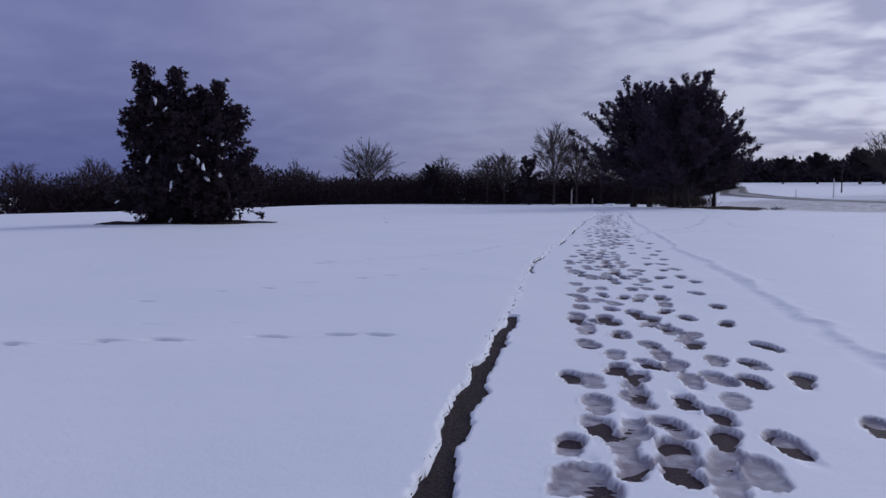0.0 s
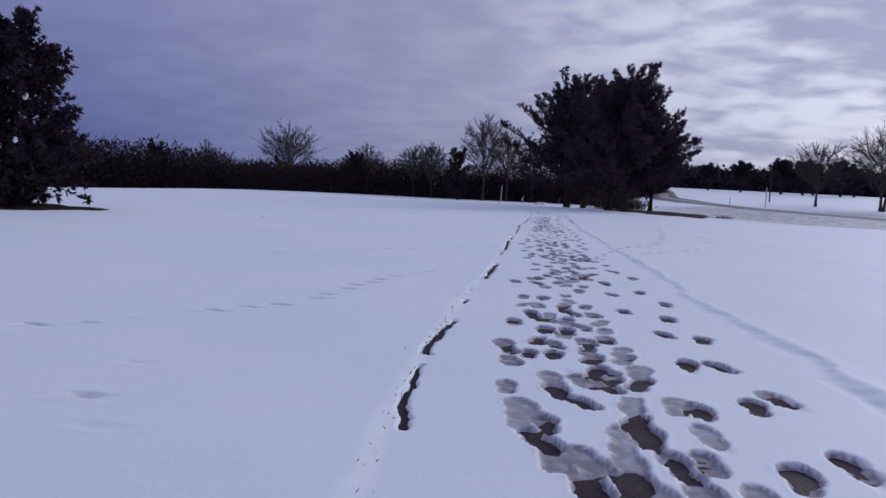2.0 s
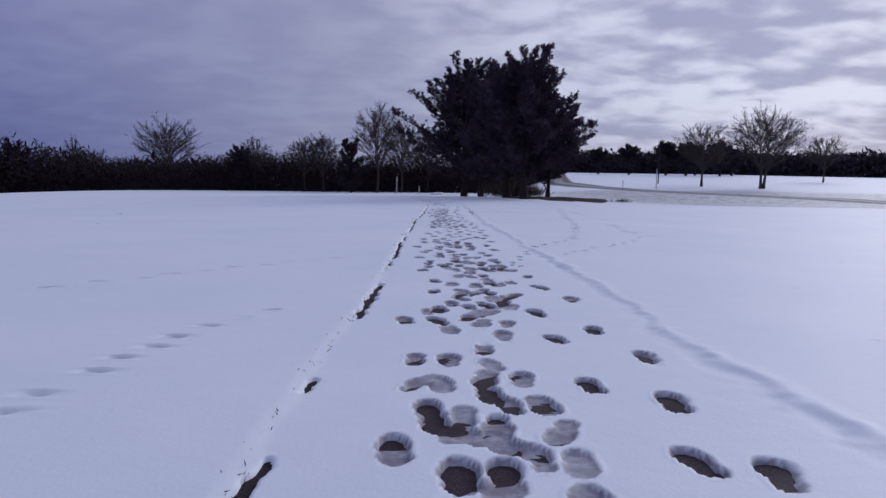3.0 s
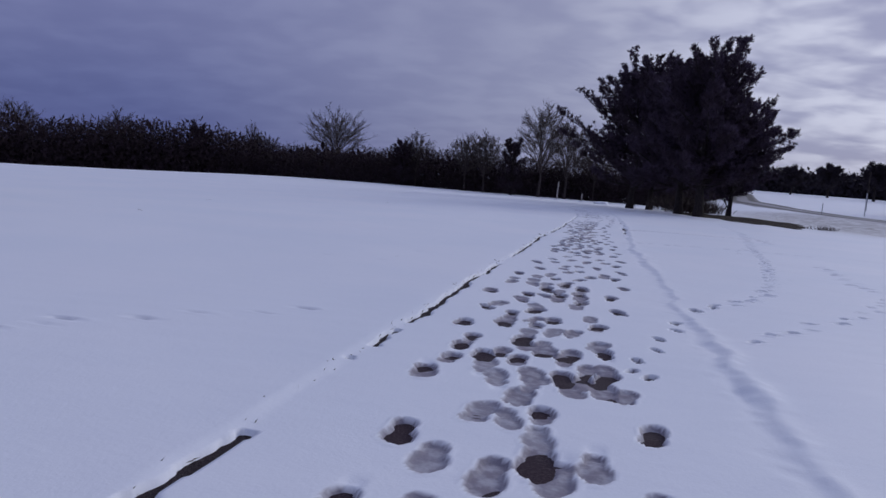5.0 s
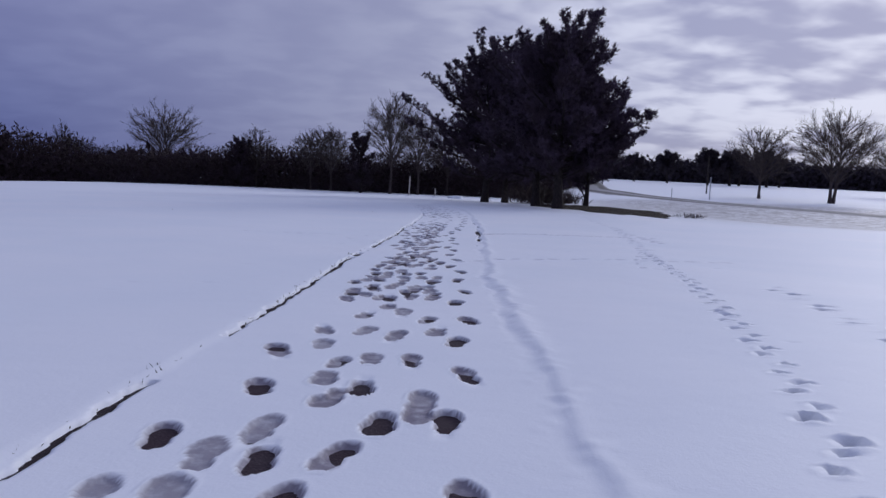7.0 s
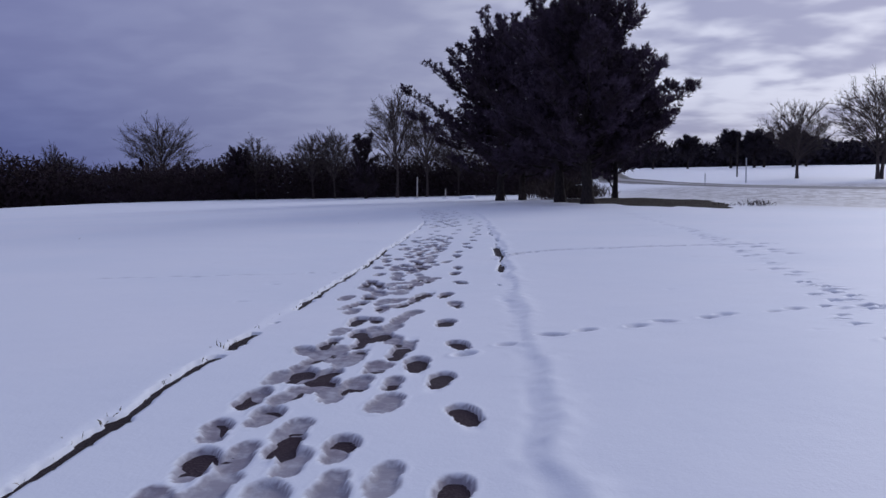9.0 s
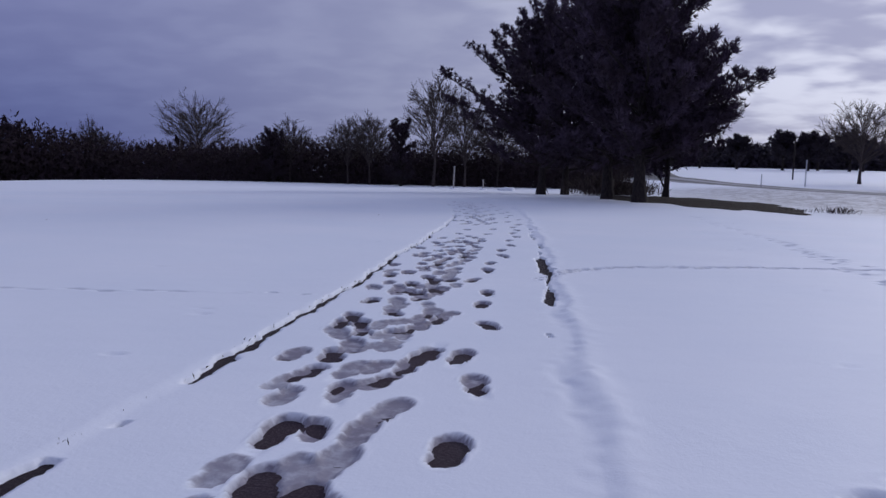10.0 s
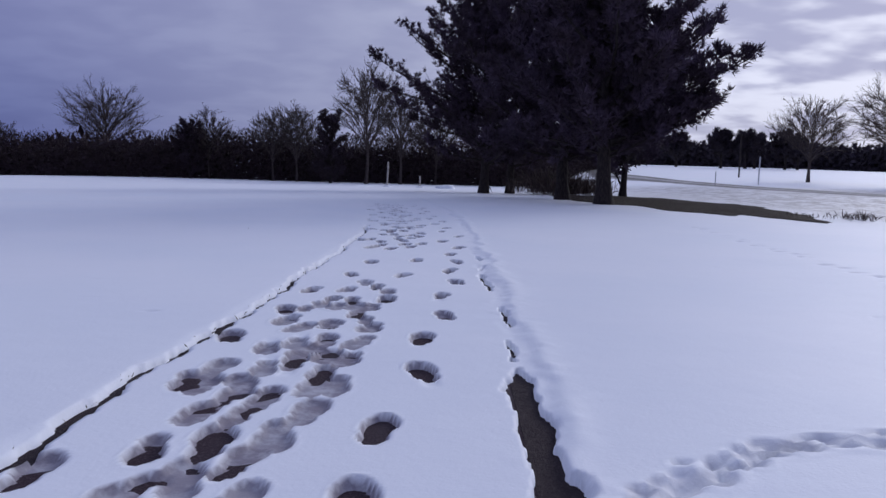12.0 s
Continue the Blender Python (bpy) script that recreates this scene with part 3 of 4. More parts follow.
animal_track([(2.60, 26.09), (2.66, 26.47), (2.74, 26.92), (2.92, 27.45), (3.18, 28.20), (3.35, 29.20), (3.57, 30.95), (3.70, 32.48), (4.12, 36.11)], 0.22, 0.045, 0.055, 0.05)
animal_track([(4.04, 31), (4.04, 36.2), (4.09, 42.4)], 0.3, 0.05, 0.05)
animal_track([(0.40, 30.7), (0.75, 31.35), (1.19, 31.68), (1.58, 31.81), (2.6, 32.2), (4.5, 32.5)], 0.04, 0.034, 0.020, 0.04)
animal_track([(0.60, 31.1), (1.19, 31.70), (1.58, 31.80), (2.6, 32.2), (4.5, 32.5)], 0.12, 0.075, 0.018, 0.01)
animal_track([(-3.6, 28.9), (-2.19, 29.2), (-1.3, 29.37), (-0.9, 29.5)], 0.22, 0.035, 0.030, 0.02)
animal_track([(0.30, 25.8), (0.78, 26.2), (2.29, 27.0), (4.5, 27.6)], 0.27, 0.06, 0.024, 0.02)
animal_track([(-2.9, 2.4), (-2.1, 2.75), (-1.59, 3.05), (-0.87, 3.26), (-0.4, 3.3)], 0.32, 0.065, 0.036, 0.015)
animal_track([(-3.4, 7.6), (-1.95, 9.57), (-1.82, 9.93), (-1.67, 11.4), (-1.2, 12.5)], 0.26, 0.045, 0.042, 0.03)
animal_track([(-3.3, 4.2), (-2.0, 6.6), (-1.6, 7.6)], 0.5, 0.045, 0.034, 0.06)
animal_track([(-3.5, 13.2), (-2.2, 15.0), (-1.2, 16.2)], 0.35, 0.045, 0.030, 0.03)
for k in range(26):
    dent(rng.uniform(-3.4, -1.4), rng.uniform(2, 40), 0.05, 0.03, rng.uniform(0, 3), 0.010)
    dent(rng.uniform(1.9, 4.5), rng.uniform(6, 44), 0.05, 0.03, rng.uniform(0, 3), 0.010)

ny, nx = GX.shape
idx = np.arange(ny * nx).reshape(ny, nx)
quads = np.stack([idx[:-1, :-1], idx[:-1, 1:], idx[1:, 1:], idx[1:, :-1]], axis=-1).reshape(-1, 4)
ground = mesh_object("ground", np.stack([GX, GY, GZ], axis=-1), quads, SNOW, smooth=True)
# per-vertex darkening: slush and painted shade of prints and dents
tread_shade = ground.data.attributes.new("trodden_shaded", "FLOAT", "POINT")
tread_shade.data.foreach_set("value", GT.astype(np.float32).ravel())
tagged(ground, "snow-covered open field crossed by footprints and animal tracks", "ground", kind="structure")


def ribbon(name, ys, lo, hi, z, thick, mat):
    """A slab that follows the path, between two lines of x over y."""
    n = len(ys)
    a, b = lo(ys), hi(ys)
    top, low = np.full(n, z), np.full(n, z - thick)
    v = np.concatenate([np.stack(c, axis=-1) for c in ((a, ys, top), (b, ys, top), (b, ys, low), (a, ys, low))])
    i = np.arange(n - 1)
    f = np.concatenate([np.stack([k * n + i, ((k + 1) % 4) * n + i, ((k + 1) % 4) * n + i + 1, k * n + i + 1], axis=-1) for k in range(4)])
    caps = np.array([[0, 3 * n, 2 * n, n], [n - 1, 2 * n - 1, 3 * n - 1, 4 * n - 1]])
    return mesh_object(name, v, np.concatenate([f, caps])[:, ::-1], mat)


path_y = np.arange(-6, 50, 0.25)
tagged(ribbon("path", path_y, lambda y: left_edge(y) - 0.06, lambda y: right_edge(y) - 0.02, -0.023, 0.10, PAVEMENT),
       "wet brown paved footpath showing through trodden snow", "path", kind="structure")
for edge, off in ((left_edge, -0.37), (right_edge, -0.09)):
    tagged(ribbon("verge", path_y, lambda y: edge(y) + off, lambda y: edge(y) + off + 0.41, -0.0195, 0.05, SOIL),
           "strip of muddy soil and flattened grass beside the footpath", "verge", kind="structure")


# ---------------------------------------------------------------- road and bare soil
def draped(points, width, lift, across=9):
    pts = np.array(points, dtype=float)
    t = np.concatenate([[0], np.cumsum(np.hypot(*np.diff(pts, axis=0).T))])
    s = np.arange(0, t[-1], 1.0)
    # a smooth line through the points
    k = np.ones(9) / 9
    cx, cy = (np.convolve(np.pad(np.interp(s, t, pts[:, i]), 4, mode="edge"), k, "valid") for i in (0, 1))
    tx, ty = np.gradient(cx), np.gradient(cy)
    q = np.hypot(tx, ty)
    o = np.linspace(-0.5, 0.5, across)
    X, Y = cx[:, None] - (ty / q)[:, None] * o * width, cy[:, None] + (tx / q)[:, None] * o * width
    return X, Y, land(X, Y) + lift, o, s


X, Y, Z, o, s = draped([(150, 10), (75, 40), (45, 55), (31, 63), (24, 69.5), (19, 76), (15.5, 88), (14, 105), (20, 150)], 4.6, 0.03)
Z[:, 0] -= 0.12
Z[:, -1] -= 0.12
n, m = X.shape
idx = np.arange(n * m).reshape(n, m)
faces = np.stack([idx[:-1, :-1], idx[:-1, 1:], idx[1:, 1:], idx[1:, :-1]], axis=-1).reshape(-1, 4)[:, ::-1]
road = mesh_object("road", np.stack([X, Y, Z], axis=-1), faces, ROAD, smooth=True)
uv = road.data.uv_layers.new(name="across")
vi = np.empty(len(road.data.loops), dtype=np.int32)
road.data.loops.foreach_get("vertex_index", vi)
uvs = np.stack([(vi % m) / (m - 1), s[vi // m]], axis=-1).astype(np.float32)
uv.data.foreach_set("uv", uvs.ravel())
tagged(road, "narrow asphalt road with dark wheel tracks through slush", "road", kind="structure")


def patch(name, cx, cy, rx, ry, turn, seed, mat, height):
    """An uneven low bed with a frayed outline, lying on the land."""
    rings, segs = 14, 120
    a = np.linspace(0, 2 * np.pi, segs, endpoint=False)
    edge = 1 + 0.20 * wave(np.cos(a) * 3, np.sin(a) * 3, seed, 4) + 0.10 * wave(np.cos(a) * 16, np.sin(a) * 16, seed + 1, 3)
    r = np.linspace(0.04, 1, rings)[:, None] * edge
    u, v = r * np.cos(a) * rx, r * np.sin(a) * ry
    X, Y = cx + u * math.cos(turn) - v * math.sin(turn), cy + u * math.sin(turn) + v * math.cos(turn)
    prof = (height * (1 - np.linspace(0, 1, rings) ** 4))[:, None] + 0.015
    Z = land(X, Y) + prof + 0.04 * wave(X * 3, Y * 3, seed + 2, 3) * step(1, 0.7, np.linspace(0, 1, rings))[:, None]
    Z[-1] -= 0.09
    idx = np.arange(rings * segs).reshape(rings, segs)
    nxt = np.roll(idx, -1, axis=1)
    f = np.stack([idx[:-1], idx[1:], nxt[1:], nxt[:-1]], axis=-1).reshape(-1, 4)
    return mesh_object(name, np.stack([X, Y, Z], axis=-1), [f, idx[:1]], mat, smooth=True)


tagged(patch("bare_soil", 6.4, 56.0, 2.8, 10.5, radians(5), 71, LITTER, 0.03),
       "bare brown soil and pine needles free of snow under the pines", "soil", kind="structure")


# ---------------------------------------------------------------- plants
def tubes(paths, sides=5):
    """Tapered tubes. paths: arrays of rows x, y, z, radius. Returns vertices and quads."""
    V, F, base = [], [], 0
    a = np.linspace(0, 2 * np.pi, sides, endpoint=False)
    for p in paths:
        d = np.gradient(p[:, :3], axis=0)
        d /= np.linalg.norm(d, axis=1)[:, None] + 1e-9
        ref = np.where(np.abs(d[:, 2:3]) > 0.8, np.array([[1.0, 0, 0]]), np.array([[0, 0, 1.0]]))
        e1 = np.cross(d, ref)
        e1 /= np.linalg.norm(e1, axis=1)[:, None] + 1e-9
        e2 = np.cross(d, e1)
        ring = p[:, None, :3] + p[:, None, 3:4] * (np.cos(a)[None, :, None] * e1[:, None] + np.sin(a)[None, :, None] * e2[:, None])
        n = len(p)
        V.append(ring.reshape(-1, 3))
        idx = base + np.arange(n * sides).reshape(n, sides)
        nxt = np.roll(idx, -1, axis=1)
        F.append(np.stack([idx[:-1], idx[1:], nxt[1:], nxt[:-1]], axis=-1).reshape(-1, 4))
        base += n * sides
    return np.concatenate(V), np.concatenate(F)


def blades(c, d, length, width, rng, bent=0.0):
    """Pointed leaves as kites: roots c, directions d (n x 3), lengths and widths (n)."""
    d = d / (np.linalg.norm(d, axis=1)[:, None] + 1e-9)
    side = np.cross(d, rng.normal(size=d.shape))
    side /= np.linalg.norm(side, axis=1)[:, None] + 1e-9
    mid = c + d * (length * 0.45)[:, None]
    tip = c + d * length[:, None] + np.array([0, 0, -1.0]) * (bent * length)[:, None]
    v = np.stack([c, mid + side * width[:, None] / 2, tip, mid - side * width[:, None] / 2], axis=1).reshape(-1, 3)
    return v, np.arange(len(v)).reshape(-1, 4)


def curve_path(p0, d0, length, r0, r1, n, rng, lift=0.0, wob=0.12):
    """A bent limb: rows x, y, z, radius."""
    p, d = np.array(p0, dtype=float), np.array(d0, dtype=float)
    rows = [[*p, r0]]
    for k in range(1, n):
        d = d + rng.normal(0, wob, 3) + np.array([0, 0, lift / n])
        d /= np.linalg.norm(d)
        p = p + d * length / (n - 1)
        rows.append([*p, r0 + (r1 - r0) * k / (n - 1)])
    return np.array(rows)


def fan(axis, n, spread, rng):
    """n directions scattered round the axes (m x 3)."""
    a = np.repeat(axis, n, axis=0)
    return a + rng.normal(0, spread, a.shape)


def pine(name, x, y, height, radius, trunk_r, clear, seed, label, group, limbs=46, special=(), tuft=0.24, per=13, mat=None, lean=(0, 0)):
    """A white pine: straight trunk, rising limbs, tufts of long needles."""
    rng = np.random.RandomState(seed)
    z0 = land1(x, y)
    tree = empty(name, x, y, z0, label, "tree", group)
    zs = np.linspace(-0.15, height * 0.93, 12)
    trunk = np.stack([lean[0] * zs / height + 0.05 * np.sin(zs * 0.9 + seed), lean[1] * zs / height + 0.05 * np.cos(zs * 0.7 + seed), zs,
                      trunk_r * (1 - 0.93 * np.clip(zs / height, 0, 1)) * (1 + 0.5 * np.exp(-np.maximum(zs, 0) / 0.18))], axis=-1)
    v, f = tubes([trunk], 10)
    mesh_object("trunk", v, f, BARK, tree, smooth=True)
    wood, roots, axes = [], [], []
    golden = 2.399963
    todo = []
    for k in range(limbs):
        f = (k + rng.uniform(0, 0.8)) / limbs
        zb = clear + (height * 0.87 - clear) * f
        prof = math.sin(math.pi * (0.24 + 0.62 * f)) ** 0.7
        reach = max(0.35, radius * prof * rng.uniform(0.62, 1.12))
        todo.append((zb, k * golden + rng.uniform(-0.4, 0.4), reach, radians(np.interp(f, [0, 0.3, 1], [4, 22, 50]) + rng.uniform(-9, 9)), 0.35))
    for zb, az, reach, up in special:
        todo.append((zb, az, reach, up, 0.25))
    for zb, az, reach, up, lift in todo:
        d = np.array([math.sin(az) * math.cos(up), math.cos(az) * math.cos(up), math.sin(up)])
        tx, ty = np.interp(zb, trunk[:, 2], trunk[:, 0]), np.interp(zb, trunk[:, 2], trunk[:, 1])
        limb = curve_path((tx, ty, zb), d, reach, 0.018 + 0.014 * reach, 0.012, 7, rng, lift, 0.07 if lift > 0.3 else 0.03)
        wood.append(limb)
        for j in range(int(5 + reach * 4.4)):
            t = rng.uniform(0.10, 1.0)
            q = np.array([np.interp(t * 6, range(7), limb[:, i]) for i in range(3)])
            along = limb[min(6, int(t * 6) + 1), :3] - limb[int(t * 6) if t < 1 else 5, :3]
            along /= np.linalg.norm(along) + 1e-9
            side = along + rng.normal(0, 0.55, 3) * np.array([1, 1, 0.5]) + np.array([0, 0, 0.15])
            ln = (0.35 + 0.20 * reach * (1 - t)) * rng.uniform(0.6, 1.3)
            sub = curve_path(q, side / np.linalg.norm(side), ln, 0.014, 0.006, 4, rng, 0.5, 0.1)
            wood.append(sub)
            for i in (1, 2, 3):
                for _ in range(2):
                    roots.append(sub[i, :3] + rng.normal(0, 0.07, 3))
                    axes.append((sub[i, :3] - sub[i - 1, :3]) / (ln / 3) + np.array([0, 0, 0.35]))
    v, f = tubes(wood, 4)
    mesh_object("limb_framework", v, f, BARK, tree)
    roots, axes = np.array(roots), np.array(axes)
    d = fan(axes, per, 0.75, rng)
    c = np.repeat(roots, per, axis=0)
    v, f = blades(c, d, tuft * rng.uniform(0.7, 1.2, len(c)), 0.047 * rng.uniform(0.7, 1.3, len(c)) * tuft / 0.3, rng)
    mesh_object("crown", v, f, mat or NEEDLES, tree)
    return tree


def cedar(name, x, y, leaders, seed, label):
    """A dense evergreen with several leaders, drooping sprays down to the ground and snow caught in them."""
    rng = np.random.RandomState(seed)
    z0 = land1(x, y)
    tree = empty(name, x, y, z0, label, "tree")
    wood, roots, axes, caught = [], [], [], []
    for dx, dy, h, rad in leaders:
        zs = np.linspace(-0.1, h, 9)
        bow = np.clip(zs / h, 0, 1)
        stem = np.stack([dx * bow ** 0.7, dy * bow ** 0.7, zs, 0.10 * (1 - 0.92 * bow)], axis=-1)
        v, f = tubes([stem], 8)
        mesh_object("trunk", v, f, BARK, tree, smooth=True)
        for k in range(int(26 * h)):
            f = (k + rng.uniform()) / (26 * h)
            zb = 0.12 + (h - 0.18) * f
            az = k * 2.399963 + rng.uniform(-0.5, 0.5)
            reach = rad * ((1 - f) ** 0.68) * rng.uniform(0.62, 1.15) * (0.85 + 0.25 * math.sin(zb * 3.1 + seed)) + 0.10
            up = radians(np.interp(f, [0, 0.5, 1], [-4, 14, 50]) + rng.uniform(-12, 12))
            d = np.array([math.sin(az) * math.cos(up), math.cos(az) * math.cos(up), math.sin(up)])
            p = [np.interp(zb, stem[:, 2], stem[:, i]) for i in (0, 1)]
            limb = curve_path((p[0], p[1], zb), d, reach, 0.022, 0.006, 5, rng, 0.0, 0.12)
            limb[:, 2] = np.maximum(limb[:, 2], 0.05)
            wood.append(limb)
            m = int(4 + reach * 9)
            t = rng.uniform(0.2, 1.0, m) ** 0.8
            q = np.stack([np.interp(t * 4, range(5), limb[:, i]) for i in range(3)], axis=-1) + rng.normal(0, 0.07, (m, 3))
            roots.append(q)
            axes.append(np.tile(d * 0.8 + np.array([0, 0, 0.15]), (m, 1)) + rng.normal(0, 0.45, (m, 3)))
            if rng.uniform() < 0.085 and f < 0.7:
                caught.append((limb[4, :3] + d * 0.03, d))
    v, f = tubes(wood, 4)
    mesh_object("limb_framework", v, f, BARK, tree)
    roots, axes = np.concatenate(roots), np.concatenate(axes)
    per = 11
    c = np.repeat(roots, per, axis=0)
    v, f = blades(c, fan(axes, per, 0.6, rng), 0.155 * rng.uniform(0.6, 1.25, len(c)), 0.050 * rng.uniform(0.7, 1.3, len(c)), rng, 0.1)
    mesh_object("crown", v, f, CEDAR, tree)
    for p, d in caught:
        bm = bmesh.new()
        bmesh.ops.create_icosphere(bm, subdivisions=2, radius=1.0)
        sx, sy, sz = rng.uniform(0.09, 0.22), rng.uniform(0.04, 0.08), rng.uniform(0.025, 0.05)
        spin = Matrix.Rotation(math.atan2(d[1], d[0]), 4, "Z") @ Matrix.Rotation(rng.uniform(0.4, 1.1), 4, "Y")
        for w in bm.verts:
            k = 0.85 + 0.75 * noise.noise(w.co * 1.9 + Vector(p) * 3) + 0.35 * noise.noise(w.co * 5.0 + Vector(p) * 5)
            w.co = spin @ Vector((w.co.x * sx * k, w.co.y * sy * k, w.co.z * sz * k)) + Vector(p) + Vector((0, 0, 0.05))
        part("snow_clump", bm, SNOW, tree, "clump of snow caught on a branch", True)
    return tree


def bare_tree(name, x, y, height, width, seed, label, group="", stems=1, trunk_r=0.13, limbs=34, base=0.26, low=0.16, mat=None, coarse=1.35):
    """A leafless tree: limbs arch from the trunk to a rounded crown and divide twice into fine twigs."""
    rng = np.random.RandomState(seed)
    tree = empty(name, x, y, land1(x, y), label, "tree", group)
    trunks, twigs = [], []

    def arch(p, q, rise, r0, r1, n):
        t = np.linspace(0, 1, n)[:, None]
        c = p * 0.55 + q * 0.45 + np.array([0, 0, rise]) * np.linalg.norm(q - p)
        c = c + rng.normal(0, 0.05, 3) * np.linalg.norm(q - p)
        return np.concatenate([(1 - t) ** 2 * p + 2 * t * (1 - t) * c + t * t * q, r0 + (r1 - r0) * t], axis=1)

    for k in range(stems):
        a = 0.5 + k * math.pi
        off = np.array([math.cos(a), math.sin(a), 0]) * (0.22 if stems > 1 else 0.0)
        zs = np.linspace(-0.15, height * 0.72, 9)
        f = np.clip(zs / height, 0, 1)
        stem = np.stack([off[0] * (1 + 4 * f) + 0.05 * np.sin(zs * 1.1 + seed), off[1] * (1 + 4 * f) + 0.05 * np.cos(zs * 0.9 + seed), zs,
                         trunk_r * (1 - 1.25 * f) * (1 + 0.4 * np.exp(-np.maximum(zs, 0) / 0.2))], axis=-1)
        trunks.append(stem)
        count = limbs // stems
        for j in range(count):
            u = (j + 0.5) / count
            az = j * 2.399963 + rng.uniform(-0.3, 0.3)
            up = -0.25 + 1.25 * u + rng.uniform(-0.08, 0.08)
            flat = math.sqrt(max(0.03, 1 - min(1, up) ** 2))
            mid = height * (0.5 + base * 0.45)
            reach = rng.uniform(0.74, 1.04)
            q = np.array([math.cos(az) * flat * width / 2 * reach, math.sin(az) * flat * width / 2 * reach, mid + up * (height - mid) * reach])
            zb = height * (base + (0.68 - base) * max(0, u - 0.05) ** 1.2)
            p = np.array([np.interp(zb, zs, stem[:, 0]), np.interp(zb, zs, stem[:, 1]), zb])
            r = trunk_r * 0.42 * (1 - 0.6 * u)
            limb = arch(p, q, low, r, 0.014, 7)
            twigs.append(limb)
            size = np.linalg.norm(q - p)
            for _ in range(10):
                t = rng.uniform(0.28, 0.98) * 6
                s0 = np.array([np.interp(t, range(7), limb[:, i]) for i in range(3)])
                way = (q - s0) / (np.linalg.norm(q - s0) + 1e-6) + rng.normal(0, 0.55, 3) + np.array([0, 0, 0.25])
                s1 = s0 + way / np.linalg.norm(way) * size * rng.uniform(0.16, 0.38)
                sub = arch(s0, s1, 0.08, 0.016 * coarse, 0.009 * coarse, 4)
                twigs.append(sub)
                for _ in range(8):
                    t0 = sub[rng.randint(1, 4), :3]
                    w2 = way / np.linalg.norm(way) + rng.normal(0, 0.55, 3) + np.array([0, 0, 0.2])
                    t1 = t0 + w2 / np.linalg.norm(w2) * size * rng.uniform(0.07, 0.18)
                    twigs.append(arch(t0, t1, 0.05, 0.010 * coarse, 0.006 * coarse, 3))
    v, f = tubes(trunks, 8)
    mesh_object("trunk", v, f, mat or TWIG, tree, smooth=True)
    v, f = tubes(twigs, 3)
    mesh_object("branch_framework", v, f, mat or TWIG, tree)
    return tree


cedar("evergreen_tree", -13.2, 18.9, ((-1.03, -0.6, 4.85, 1.65), (-0.15, -0.1, 4.8, 1.65), (0.95, 0.55, 4.45, 1.6), (0.4, 0.3, 4.2, 1.7), (-0.6, -0.3, 4.25, 1.7), (1.45, 0.85, 3.6, 1.95),
      (-1.4, -0.8, 3.5, 1.6), (0.4, -0.6, 3.2, 1.6), (1.85, 1.0, 2.3, 1.5)), 5, "broad dark evergreen with three tops and snow on its boughs")
# bare ring under the tree; the dark bed also paints its ground shadow
tagged(patch("bare_soil", -13.1, 19.0, 2.8, 1.5, radians(28), 75, LITTER, 0.03), "bare soil and grass under the evergreen, dark with its painted shadow", "soil", kind="structure")

PINES = "pines beside the footpath"
pine("pine_tree", 4.1, 51.5, 8.1, 3.9, 0.24, 1.3, 21, "tall dark pine with upswept limbs standing on bare soil", PINES, 66,
     special=((2.5, radians(92), 4.65, radians(22)), (3.4, radians(78), 3.7, radians(29)), (2.4, radians(112), 3.2, radians(22)), (2.6, radians(72), 3.4, radians(24)), (2.9, radians(92), 3.8, radians(25)), (1.9, radians(85), 3.0, radians(10)), (1.75, radians(102), 2.8, radians(6)), (2.2, radians(62), 3.1, radians(12)), (1.9, radians(122), 3.0, radians(9))))
pine("pine_tree", 3.4, 55.8, 8.1, 4.1, 0.24, 1.3, 22, "tall dark pine with a thick straight trunk", PINES, 60, special=((3.0, radians(80), 5.0, radians(22)),))
pine("pine_tree", 2.1, 68.2, 9.6, 4.8, 0.22, 1.3, 23, "dark pine standing behind the others in the clump", PINES, 50, per=8)
pine("pine_tree", 0.65, 66.3, 10.5, 4.9, 0.24, 1.4, 24, "dark pine with one long level limb reaching over the path", PINES, 60,
     special=((4.1, radians(268), 6.3, radians(13)), (4.0, radians(262), 5.6, radians(9)), (3.0, radians(255), 4.8, radians(6)), (5.2, radians(285), 5.0, radians(24)), (5.6, radians(270), 5.2, radians(30))))
pine("pine_tree", 7.2, 63.6, 7.4, 3.6, 0.16, 1.3, 25, "smaller dark pine with a leaning second stem", PINES, 48, special=((0.35, radians(280), 2.6, radians(62)),))


